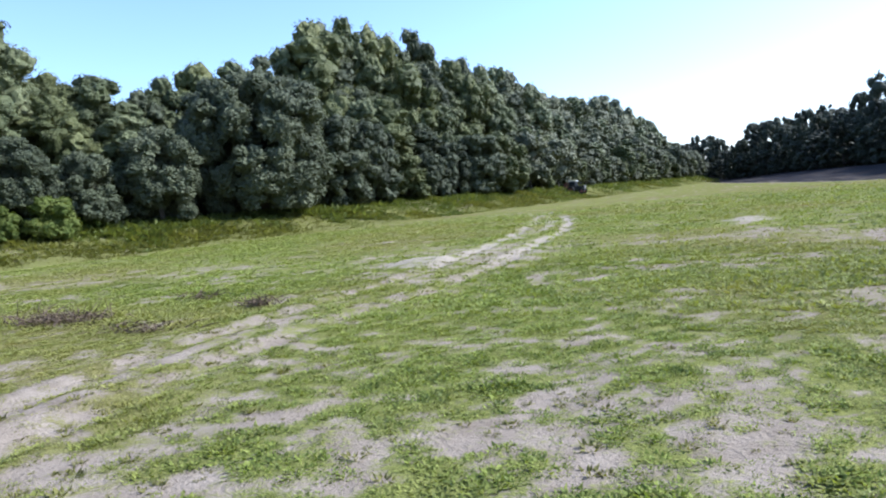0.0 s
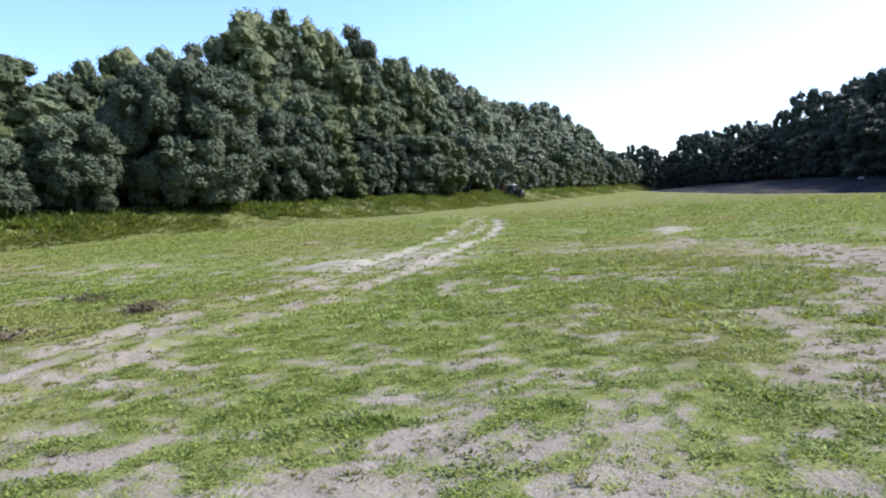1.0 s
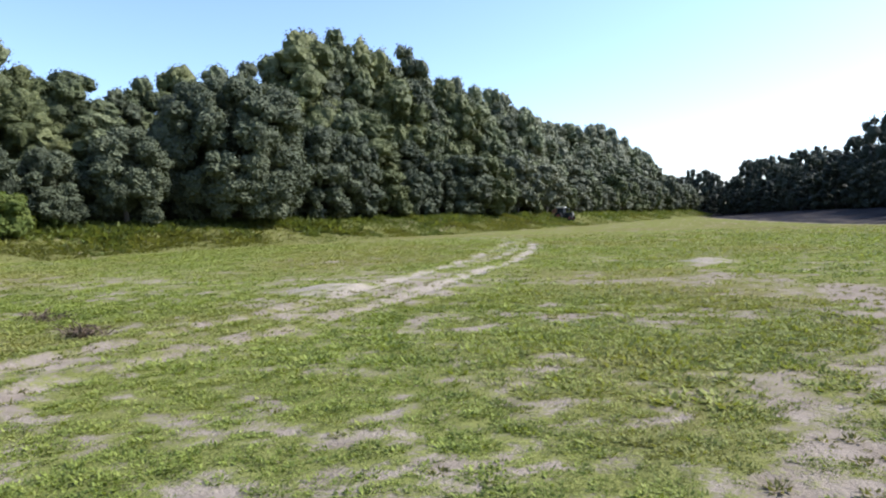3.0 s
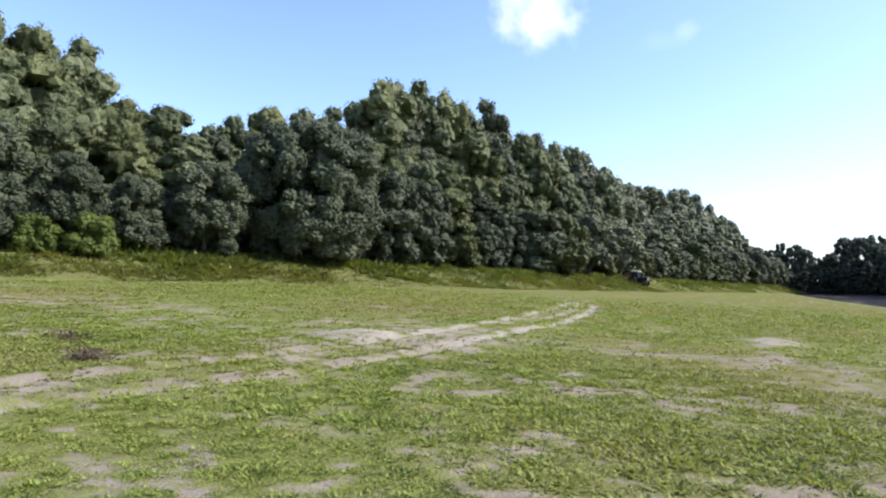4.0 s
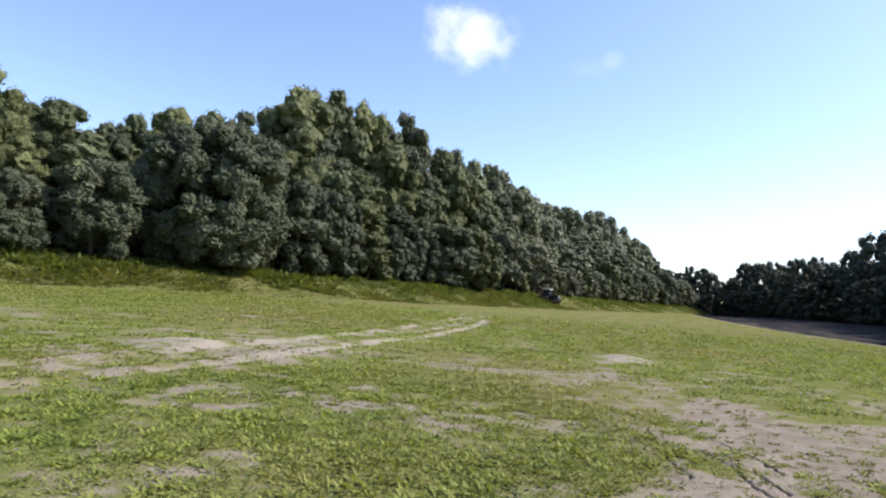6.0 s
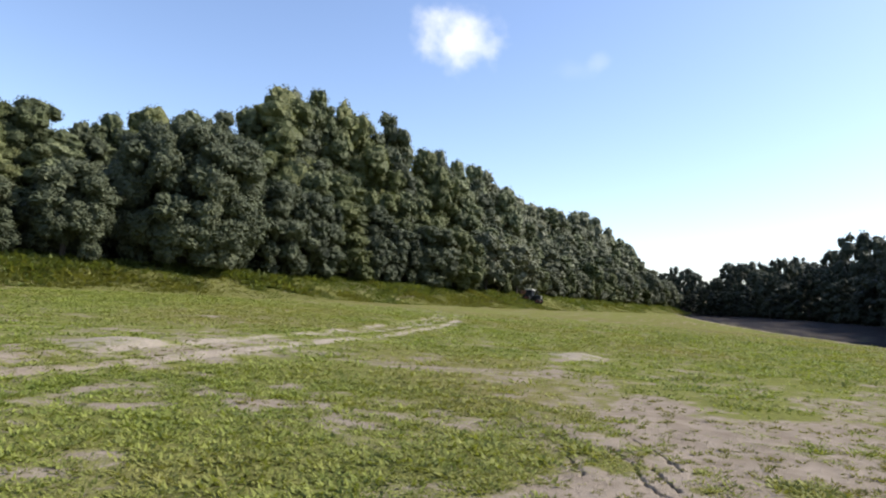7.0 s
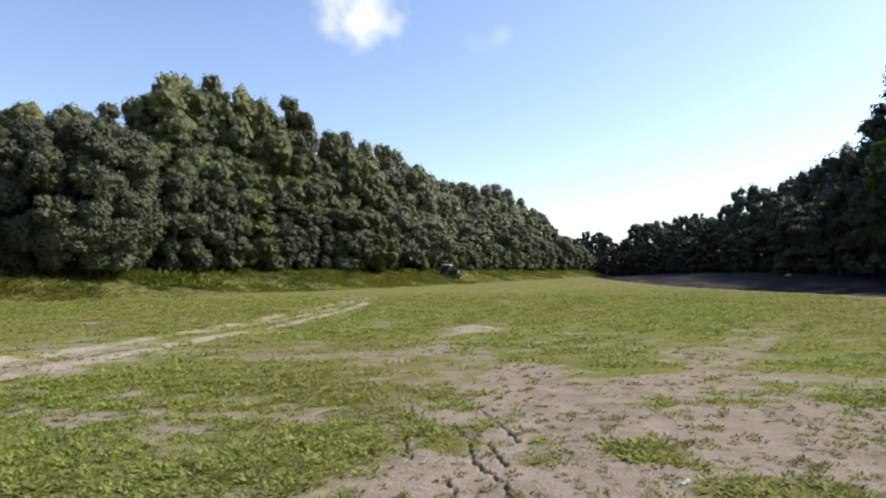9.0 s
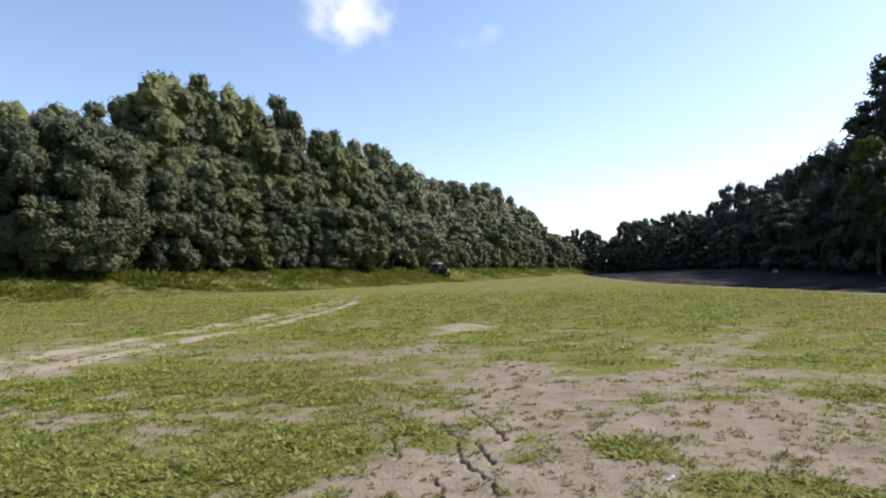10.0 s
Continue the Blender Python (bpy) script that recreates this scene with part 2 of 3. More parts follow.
RUT_UP = [(-6.2, -6), (-6.4, 4.0), (-6.7, 6.5), (-6.5, 9.5), (-6.3, 13), (-6.5, 18), (-7.0, 24), (-8.0, 31), (-9.5, 40), (-11.5, 48), (-16, 55.5), (-21, 57), (-28, 60)]
RUT_MID = [(-6.5, 28), (-7.4, 34), (-9.6, 44), (-13.5, 53), (-19.5, 58.5), (-27, 62)]
STRIPE = [(-3.0, 11.0), (-1.6, 11.6), (-0.4, 13.0), (1.0, 13.35), (2.3, 13.6), (3.3, 14.2)]
CRACKS = [[(3.80, 13.75), (3.92, 13.45), (4.12, 12.95), (4.36, 12.45)],
          [(3.55, 13.1), (3.72, 12.72), (3.80, 12.55), (3.95, 12.15), (4.02, 11.9), (4.25, 11.55), (4.42, 11.2), (4.55, 10.8)],
          [(4.05, 12.5), (4.15, 12.15), (4.35, 11.8)], [(3.35, 11.9), (3.6, 11.75), (3.72, 11.6)],
          [(3.15, 12.6), (3.32, 12.25), (3.5, 11.7)], [(3.9, 11.35), (4.05, 10.95), (4.3, 10.6)]]


def line_x(line, y):
    a = np.array(line, float)
    return np.interp(y, a[:, 1], a[:, 0])


def lattice(x, y, seed):
    """Smooth value noise in [0, 1] on a unit lattice."""
    xi, yi = np.floor(x).astype(np.int64), np.floor(y).astype(np.int64)
    u, v = x - xi, y - yi
    u, v = u * u * (3 - 2 * u), v * v * (3 - 2 * v)

    def h(i, j):
        n = (i * 374761393 + j * 668265263 + seed * 974634777) & 0x7FFFFFFF
        n = ((n ^ (n >> 13)) * 1274126177) & 0x7FFFFFFF
        return ((n ^ (n >> 16)) & 0xFFFF) / 65535.0

    return (h(xi, yi) * (1 - u) + h(xi + 1, yi) * u) * (1 - v) + (h(xi, yi + 1) * (1 - u) + h(xi + 1, yi + 1) * u) * v


def fractal(x, y, seed, octaves=4):
    s, a, n = 0, 1, 0
    for k in range(octaves):
        s, n = s + a * lattice(x * 2 ** k, y * 2 ** k, seed + k), n + a
        a *= 0.55
    return s / n


def step(v, a, b):
    k = np.clip((v - a) / (b - a), 0, 1)
    return k * k * (3 - 2 * k)


def gap(x, y, line):
    """The distance from a polyline."""
    best = np.full(np.shape(x), 1e9)
    for (ax, ay), (bx, by) in zip(line, line[1:]):
        dx, dy = bx - ax, by - ay
        k = np.clip(((x - ax) * dx + (y - ay) * dy) / (dx * dx + dy * dy), 0, 1)
        best = np.minimum(best, np.hypot(x - ax - k * dx, y - ay - k * dy))
    return best


def blob(x, y, cx, cy, rx, ry, turn=0.0):
    c, s = math.cos(radians(turn)), math.sin(radians(turn))
    u, v = (x - cx) * c + (y - cy) * s, -(x - cx) * s + (y - cy) * c
    return np.hypot(u / rx, v / ry)


# bare sandy places: centre, half sizes, turn, how bare
BARE = [(1.4, 24.6, 1.1, 1.3, 0, 0.85), (1.6, 20.2, 0.7, 1.9, 15, 0.7), (-7.4, 16.6, 1.2, 1.5, 25, 0.85), (-13.9, 27.8, 1.0, 1.0, 0, 0.75), (-13.4, 14.9, 1.0, 1.3, -30, 0.75),
        (-14.8, 11.9, 0.7, 1.2, -30, 0.6), (4.0, 16.2, 0.75, 2.2, 5, 1.0), (5.7, 14.4, 1.9, 2.1, -12, 1.0), (5.0, 11.6, 1.35, 1.7, 0, 1.0), (7.6, 13.0, 1.5, 2.2, 15, 0.95),
        (9.5, 11.4, 2.0, 1.8, 20, 0.75), (2.35, 7.35, 0.7, 0.55, 20, 1.0), (4.1, 9.4, 0.6, 0.8, 0, 0.5), (-0.8, 5.0, 0.55, 0.5, 25, 0.8), (-1.4, 4.1, 0.6, 0.45, 10, 0.8),
        (-2.6, 3.7, 0.6, 0.4, 0, 0.6), (-3.4, 4.6, 0.5, 0.5, 20, 0.6), (-3.6, 3.0, 0.9, 0.4, 0, 0.7), (0.5, 5.0, 0.6, 0.35, 20, 0.6), (-0.8, 3.5, 0.5, 0.3, 0, 0.7),
        (-5.8, 3.4, 0.9, 0.9, 0, 0.5), (-1.0, 7.6, 0.5, 0.35, 0, 0.6), (-2.9, 6.7, 0.5, 0.4, 0, 0.6), (-1.7, 9.2, 0.5, 0.5, 0, 0.6), (-0.3, 9.6, 0.5, 0.6, 0, 0.5), (-8.3, 10.4, 0.8, 0.7, 0, 0.6),
        (-17.0, 59.5, 3.0, 1.0, -8, 0.8), (-14.4, 42.0, 2.5, 0.9, 0, 0.7), (-3.0, 67.0, 4.0, 0.9, -5, 0.65), (4.5, 62.0, 3.0, 0.8, -8, 0.6), (9.5, 54.0, 2.0, 0.8, -8, 0.6), (2.5, 45.5, 1.6, 0.6, 0, 0.5),
        (11.5, 47.4, 2.5, 0.9, -10, 0.5), (14.2, 30.2, 1.6, 0.8, 0, 0.5), (-37, 31, 2.4, 11.0, 8, 0.55), (-1.2, 12.9, 1.1, 0.5, 10, 0.75), (8.2, 16.2, 1.4, 0.8, -10, 0.5), (4.0, 11.4, 0.95, 1.3, 0, 1.0)]
GREEN = [(5.45, 12.35, 0.42, 0.5, 0, 0.75), (6.3, 11.4, 0.8, 0.35, 0, 0.5), (6.6, 14.6, 0.5, 0.3, 0, 0.4), (5.6, 17.3, 0.9, 0.5, 0, 0.4), (7.3, 15.9, 0.4, 0.3, 0, 0.3),
         (0.9, 10.7, 1.6, 1.1, 0, 0.3), (-1.2, 15.9, 2.8, 1.5, 10, 0.3), (-0.6, 11.0, 1.4, 0.7, 0, 0.25)]


def grass_cover(x, y):
    """How far the ground is grown over, from 0 (bare sand) to 1."""
    wob = fractal(x * 0.9, y * 0.9, 11) - 0.5
    fine = fractal(x * 3.1, y * 3.1, 31, 3) - 0.5
    near = step(8.5 - np.hypot(x + 1.5, (y - 3) * 1.1), 0, 4.5)
    clump = fractal(x * 2.9, y * 2.9, 91, 3) - 0.5
    c = 0.90 - 0.08 * near + 0.40 * wob + 0.35 * fine + (1.0 + 0.4 * near) * clump + 0.9 * near * (fractal(x * 6.3, y * 6.3, 95, 2) - 0.5)
    c = c - 0.28 * step(fractal(x * 0.42 + 3, y * 0.42, 51), 0.50, 0.72) * step(30 - y, 0, 12)
    for line, wide, hard in ((RUT_LOW, 0.16, 0.34), (RUT_UP, 0.16, 0.26), (RUT_MID, 0.13, 0.2), (STRIPE, 0.26, 0.26)):
        d = gap(x + 0.5 * wob, y + 0.3 * fine, line)
        hard, wide = hard * (0.55 + 1.55 * step(y, 8, 24)), wide * (1 + 0.35 * step(y, 13, 24))
        hard = hard * (1 - 0.7 * step(y, 43, 49) * step(-x, 6, 9))
        c = c - hard * (1 - step(d, wide * 0.4, wide * 1.9)) * (0.8 + 1.2 * wob + 0.9 * fine)
    across = x - line_x(RUT_LOW, y) + 0.85
    strip = (1 - step(np.abs(across + 1.2 * wob), 0.5, 1.9)) * (1 - 0.6 * step(y, 18, 27))
    streak = fractal(across * 2.6, y * 0.45, 19, 3)
    c = c - 0.34 * (0.9 - 0.35 * step(y, 12, 18)) * strip * (0.35 + 1.2 * step(streak, 0.35, 0.68)) * (1 + 1.2 * fine) * step(60 - y, 0, 10)
    c = np.maximum(c, (0.61 + 1.1 * fine + 1.0 * clump) * (1 - step(y, 12, 19)))
    for cx, cy, rx, ry, turn, hard in BARE:
        d = blob(x, y, cx, cy, rx, ry, turn) + 1.0 * wob + 0.7 * fine
        c = c - 0.52 * hard * hard * (1 - step(d, 0.45, 1.25))
    for cx, cy, rx, ry, turn, much in GREEN:
        c = c + much * 1.4 * (1 - step(blob(x, y, cx, cy, rx, ry, turn) + 0.9 * wob, 0.5, 1.2))
    shore = x - line_x(SHORE, y)
    c = c - 0.6 * step(shore + 2.0 * wob, -1.2, 0.2) * (1 - step(shore, 1.5, 6)) - 0.5 * step(shore, 3, 8)
    return np.clip(c, 0, 1)


def bank_left(x, y):
    """Metres beyond the foot of the river bank, on the wooded side with the light on it."""
    return line_x(LEFT_FRONT, y) + 11 - x


def height(x, y):
    b = bank_left(x, y)
    wob = fractal(x * 0.12, y * 0.12, 71)
    z = 2.7 * step(b + 3 * (wob - 0.5), 0, 12) + np.clip(b - 12, 0, 60) * 0.02
    s = x - line_x(SHORE, y)
    z = z - 0.55 * step(s, 0.0, 3.0) + 1.3 * step(s, 6, 26)
    z = z + 0.25 * step(fractal(x * 0.1, y * 0.5, 75), 0.45, 0.6) * step(s, 4, 8)
    flat = np.exp(-np.hypot(x, y) / 160)
    z = z + (fractal(x * 0.35, y * 0.35, 21) - 0.5) * 0.10 * flat + (fractal(x * 1.7, y * 1.7, 25, 3) - 0.5) * 0.05 * flat
    for line in (RUT_LOW, RUT_UP):
        d = gap(x, y, line)
        z = z - 0.05 * (1 - step(d, 0.1, 0.35)) + 0.035 * (1 - step(np.abs(d - 0.45), 0.0, 0.22))
    z = z + 0.11 * (1 - step(blob(x, y, -7.5, 16.9, 1.1, 1.4, 25), 0.2, 1.1)) + 0.12 * (1 - step(blob(x, y, 1.5, 24.8, 1.1, 1.0), 0.1, 1.1))
    for line in CRACKS:
        d = gap(x + 0.16 * (fractal(x * 6, y * 6, 5) - 0.5), y + 0.1 * (fractal(x * 6, y * 6, 8) - 0.5), line)
        z = z - 0.09 * (1 - step(d, 0.003, 0.017)) * step(fractal(x * 3, y * 3, 6), 0.26, 0.40)
    return z


# ---------------------------------------------------------------- building helpers
def mesh_object(name, verts, faces, mat, parent=None, smooth=False):
    me = bpy.data.meshes.new(name)
    me.from_pydata(verts, [], faces)
    me.materials.append(mat)
    if smooth:
        me.polygons.foreach_set("use_smooth", np.ones(len(me.polygons), bool))
    me.update()
    ob = new(name, me)
    ob.parent = parent
    return ob


def array_mesh(name, co, corners, mat, smooth=False):
    """A mesh from arrays: co (n, 3), corners (m, 3 or 4) vertex numbers."""
    me = bpy.data.meshes.new(name)
    k = corners.shape[1]
    me.vertices.add(len(co))
    me.vertices.foreach_set("co", np.ascontiguousarray(co, np.float32).ravel())
    me.loops.add(corners.size)
    me.loops.foreach_set("vertex_index", np.ascontiguousarray(corners, np.int32).ravel())
    me.polygons.add(len(corners))
    me.polygons.foreach_set("loop_start", np.arange(0, corners.size, k, dtype=np.int32))
    me.polygons.foreach_set("loop_total", np.full(len(corners), k, np.int32))
    me.polygons.foreach_set("use_smooth", np.full(len(corners), smooth, bool))
    me.update(calc_edges=True)
    me.validate()
    me.materials.append(mat)
    return me


def part(name, bm, mat, parent, label=""):
    me = bpy.data.meshes.new(name)
    bm.to_mesh(me)
    bm.free()
    me.materials.append(mat)
    ob = new(name, me)
    ob.parent = parent
    return tagged(ob, label)


def sprays(centre, along, across):
    """Leaf sprays far off: three corners each."""
    n = len(centre)
    co = np.stack([centre - along * 0.6 + across, centre - along * 0.6 - across, centre + along], 1).reshape(-1, 3)
    return co, np.arange(3 * n).reshape(n, 3)


def unit(v):
    return v / np.maximum(np.linalg.norm(v, axis=-1, keepdims=True), 1e-9)


def tube(points, radii, sides=7):
    """A tapered, bent tube along points."""
    verts, faces = [], []
    pts = [Vector(p) for p in points]
    for i, p in enumerate(pts):
        way = (pts[min(i + 1, len(pts) - 1)] - pts[max(i - 1, 0)]).normalized()
        q = way.to_track_quat("Z", "Y")
        for k in range(sides):
            a = 2 * math.pi * k / sides
            verts.append(p + q @ Vector((math.cos(a), math.sin(a), 0)) * radii[i])
    for i in range(len(pts) - 1):
        for k in range(sides):
            a, b = i * sides + k, i * sides + (k + 1) % sides
            faces.append((a, b, b + sides, a + sides))
    faces.append(tuple(range((len(pts) - 1) * sides, len(pts) * sides)))
    return verts, faces


# ---------------------------------------------------------------- ground: one sheet to the horizon
def spread(lo, hi, fine, coarse):
    """Grid lines: fine within lo..hi, then wider and wider out to coarse."""
    mid = np.arange(lo, hi, fine)
    right, left, s = [hi], [lo], fine
    while right[-1] < coarse or left[-1] > -coarse:
        s *= 1.09
        right.append(right[-1] + s)
        left.append(left[-1] - s)
    return np.concatenate([np.array(left[:0:-1]), [lo], mid[1:], np.array(right)])


def build_ground():
    gx, gy = spread(-13, 10, 0.16, 2600), spread(2, 30, 0.16, 2600)
    gx = np.unique(np.round(np.concatenate([gx, np.arange(3.1, 4.6, 0.017)]), 3))
    gx = np.unique(np.round(np.concatenate([gx, np.arange(-30, -13, 0.35)]), 3))
    gy = np.unique(np.round(np.concatenate([gy, np.arange(30.2, 68, 0.35), np.arange(10.5, 13.9, 0.028)]), 3))
    x, y = np.meshgrid(gx, gy)
    x, y = x.ravel(), y.ravel()
    z = height(x, y)
    nx, ny = len(gx), len(gy)
    i = np.arange(nx * ny).reshape(ny, nx)
    quads = np.stack([i[:-1, :-1], i[:-1, 1:], i[1:, 1:], i[1:, :-1]], -1).reshape(-1, 4)
    me = array_mesh("ground", np.stack([x, y, z], 1), quads, SOIL, smooth=True)
    at = me.attributes.new("cover", "FLOAT", "POINT")
    at.data.foreach_set("value", grass_cover(x, y).astype(np.float32))
    at = me.attributes.new("lush", "FLOAT", "POINT")
    b = bank_left(x, y)
    at.data.foreach_set("value", step(b, -1, 2).astype(np.float32))
    at = me.attributes.new("loose", "FLOAT", "POINT")
    dry = np.maximum.reduce([1 - step(gap(x, y, line), 0.25, 0.8) for line in (RUT_LOW, RUT_UP, RUT_MID)]) * step(y, 11, 20)
    for cx, cy, rx, ry in ((1.4, 24.6, 1.1, 1.3), (-7.4, 16.6, 1.2, 1.5), (-17, 59.5, 3, 1.5)):
        dry = np.maximum(dry, 1 - step(blob(x, y, cx, cy, rx, ry), 0.6, 1.1))
    at.data.foreach_set("value", (0.5 * dry).astype(np.float32))
    # where that painted bank shade lies: from the shore on, thinner in streaks
    at = me.attributes.new("shaded_mud", "FLOAT", "POINT")
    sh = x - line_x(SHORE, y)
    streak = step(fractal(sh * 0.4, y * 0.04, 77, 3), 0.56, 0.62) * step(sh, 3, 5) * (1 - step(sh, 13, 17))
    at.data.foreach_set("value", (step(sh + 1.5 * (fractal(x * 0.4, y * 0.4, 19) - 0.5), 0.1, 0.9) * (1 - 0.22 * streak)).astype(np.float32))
    tagged(new("ground", me), "dry flat meadow of short yellow-green grass with bare sandy ruts", "ground", kind="structure")


build_ground()


# ---------------------------------------------------------------- trees
def heads_of(r, tall, wide, base, count, narrow, ragged, size):
    """Centres and radii of the rounded leafy heads that make up a crown, spaced over its egg-shaped outline."""
    c, lr = [np.array([0.0, 0.0, tall - 0.18 * wide * size])], [0.20 * wide * size]
    for k in (0.32, 0.52, 0.70, 0.84):
        c.append(np.array([r.uniform(-0.04, 0.04) * wide, r.uniform(-0.04, 0.04) * wide, base + (tall - base) * k]))
        lr.append(wide * 0.28 * (1.05 - 0.4 * k) * (1 - narrow * k))
    for _ in range(count * 60):
        if len(c) == count:
            break
        k = r.uniform(0, 1)
        prof = math.sqrt(max(0.03, 1 - ((k - 0.40) / 0.62) ** 2)) * (1 - narrow * k)
        rad = size * wide * r.uniform(0.15, 0.26) * (0.72 + 0.36 * prof)
        out = max(wide * 0.5 * prof * r.uniform(0.86, 1.06 + ragged) - 0.75 * rad, 0)
        a = r.uniform(0, 2 * math.pi)
        p = np.array([out * math.cos(a), out * math.sin(a), np.clip(base + (tall - base) * k, rad * 0.75, tall - rad * 1.1)])
        if np.min(np.linalg.norm(np.array(c) - p, axis=1) / (np.array(lr) + rad)) > 0.50:
            c.append(p)
            lr.append(rad)
    return np.array(c), np.array(lr)


def ball(cuts):
    bm = bmesh.new()
    bmesh.ops.create_icosphere(bm, subdivisions=cuts, radius=1.0)
    bm.verts.ensure_lookup_table()
    co = np.array([v.co[:] for v in bm.verts])
    f = np.array([[v.index for v in q.verts] for q in bm.faces])
    bm.free()
    return co, f


BALLS = {k: ball(k) for k in (1, 2, 3, 4)}


def crown_mesh(name, seed, tall, wide, base, heads, leaves, leaf, mat, narrow=0.0, ragged=0.0, size=1.0, fine=3, airy=0.0, rough=0.08):
    """A crown of leafy heads, each a dense knobbly cluster of puffs set with loose leaf sprays. base: where it begins; leaves: sprays a head; airy: how far the sprays stand off; rough: how uneven the body is."""
    r = np.random.RandomState(seed)
    c, lr = heads_of(r, tall, wide, base, heads, narrow, ragged, size)
    count, puffs = len(c), 26
    out_way = unit(c - np.array([0, 0, base + (tall - base) * 0.4]))
    to = unit(unit(r.normal(size=(count, puffs, 3))) + out_way[:, None, :] * 0.3 + np.array([0, 0, 0.12]))
    bulk = r.uniform(0.26, 0.42, (count, puffs))
    far_out = r.uniform(0.56, 0.80, (count, puffs))
    shape = r.uniform(0.88, 1.15, (count, 3)) * np.array([1, 1, 0.92])
    # the body: how far the outermost puff reaches in each direction
    ball_co, ball_f = BALLS[fine]
    near = np.einsum("vk,npk->nvp", ball_co, to) * far_out[:, None, :]
    reach = near + np.sqrt(np.maximum(bulk[:, None, :] ** 2 - far_out[:, None, :] ** 2 + near ** 2, 0))
    inside = bulk[:, None, :] ** 2 - far_out[:, None, :] ** 2 + near ** 2 > 0
    body = np.maximum(np.max(np.where(inside & (near > 0), reach, 0), axis=2), 0.5) * (0.84 - airy) + r.normal(size=(count, len(ball_co))) * rough
    body_co = (c[:, None, :] + ball_co[None] * (body * lr[:, None])[..., None] * shape[:, None, :]).reshape(-1, 3)
    body_co[:, 2] = np.maximum(body_co[:, 2], 0.02)
    body_f = (ball_f[None] + (np.arange(count) * len(ball_co))[:, None, None]).reshape(-1, 3)
    # the loose sprays
    which = r.choice(count, count * leaves, p=lr ** 2 / np.sum(lr ** 2))
    n = len(which)
    puff = r.randint(0, puffs, n)
    d = to[which, puff]
    e = unit(r.normal(size=(n, 3)) + d * 0.9 + np.array([0, 0, 0.2]))
    p = c[which] + (d * far_out[which, puff][:, None] + e * bulk[which, puff][:, None] * r.uniform(0.8, 1.18 + airy, (n, 1))) * lr[which][:, None] * shape[which]
    p[:, 2] = np.maximum(p[:, 2], 0.06 + 0.3 * r.uniform(0, 1, n))
    nrm = unit(d * 0.5 + e * 0.8 + r.normal(size=p.shape) * 0.36)
    al = unit(np.cross(nrm, r.normal(size=p.shape)))
    ac = np.cross(nrm, al)
    s = leaf * r.uniform(0.6, 1.35, (n, 1))
    co, f = sprays(p, al * s, ac * s * 0.8)
    return array_mesh(name, np.concatenate([body_co, co]), np.concatenate([body_f, f + len(body_co)]), mat), c, lr


def trunk_mesh(name, seed, tall, base, girth, centres):
    r = random.Random(seed)
    verts, faces = [], []

    def add(points, radii, sides=7):
        v, f = tube(points, radii, sides)
        k = len(verts)
        verts.extend(v)
        faces.extend(tuple(i + k for i in q) for q in f)

    bend = [(r.uniform(-0.3, 0.3), r.uniform(-0.3, 0.3)) for _ in range(5)]
    zs = [-0.5, tall * 0.1, tall * 0.3, tall * 0.55, tall * 0.85]
    axis = [(bx * z / 6, by * z / 6, z) for (bx, by), z in zip(bend, zs)]
    add(axis, [girth * 1.35, girth, girth * 0.8, girth * 0.5, girth * 0.12], 9)
    for c in r.sample([tuple(q) for q in centres], min(9, len(centres))):
        z0 = max(tall * 0.08, c[2] * r.uniform(0.45, 0.7))
        x0, y0 = np.interp(z0, zs, [q[0] for q in axis]), np.interp(z0, zs, [q[1] for q in axis])
        mid = ((x0 + c[0]) / 2 + r.uniform(-0.3, 0.3), (y0 + c[1]) / 2 + r.uniform(-0.3, 0.3), (z0 + c[2]) / 2 + 0.3)
        w = girth * r.uniform(0.22, 0.4)
        add([(x0, y0, z0), mid, c], [w, w * 0.65, w * 0.15], 5)
    me = bpy.data.meshes.new(name)
    me.from_pydata(verts, [], faces)
    me.materials.append(BARK)
    me.update()
    return me


def make_tree(kind, seed, tall, wide, base, heads, leaves, leaf, mat, label, category="tree", girth=0.3, **more):
    root = new(kind)
    crown, c, lr = crown_mesh("crown", seed, tall, wide, base, heads, leaves, leaf, mat, **more)
    part_crown = new("crown", crown)
    part_crown.parent = root
    stem = new("trunk", trunk_mesh("trunk", seed, tall, base, girth, c))
    stem.parent = root
    return tagged(root, label, category)


def put(ob, x, y, turn, scale, tall=1.0, first=False):
    z = float(height(np.array([x]), np.array([y]))[0]) - 0.05
    m = Matrix.LocRotScale((x, y, z), Euler((0, 0, turn)), (scale, scale, scale * tall))
    if first:
        ob.matrix_basis = m
        return ob
    return copy_thing(ob, m @ Matrix.Diagonal((1 / ob.scale.x, 1 / ob.scale.y, 1 / ob.scale.z, 1)))


class Stock:
    """Trees of one kind: the first call sets the model itself, later ones its copies."""

    def __init__(self, models):
        self.models, self.used = models, set()

    def set(self, k, x, y, turn, scale, tall=1.0):
        ob = self.models[k % len(self.models)]
        fresh = ob.name not in self.used
        self.used.add(ob.name)
        return put(ob, x, y, turn, scale, tall, fresh)


WOOD = "trees of the sunlit wooded bank"
FAR = "trees of the shaded far bank"
GREENS = (LEAF_TREE, LEAF_OLIVE, LEAF_TREE, LEAF_WILLOW, LEAF_TREE, LEAF_OLIVE, LEAF_WILLOW)


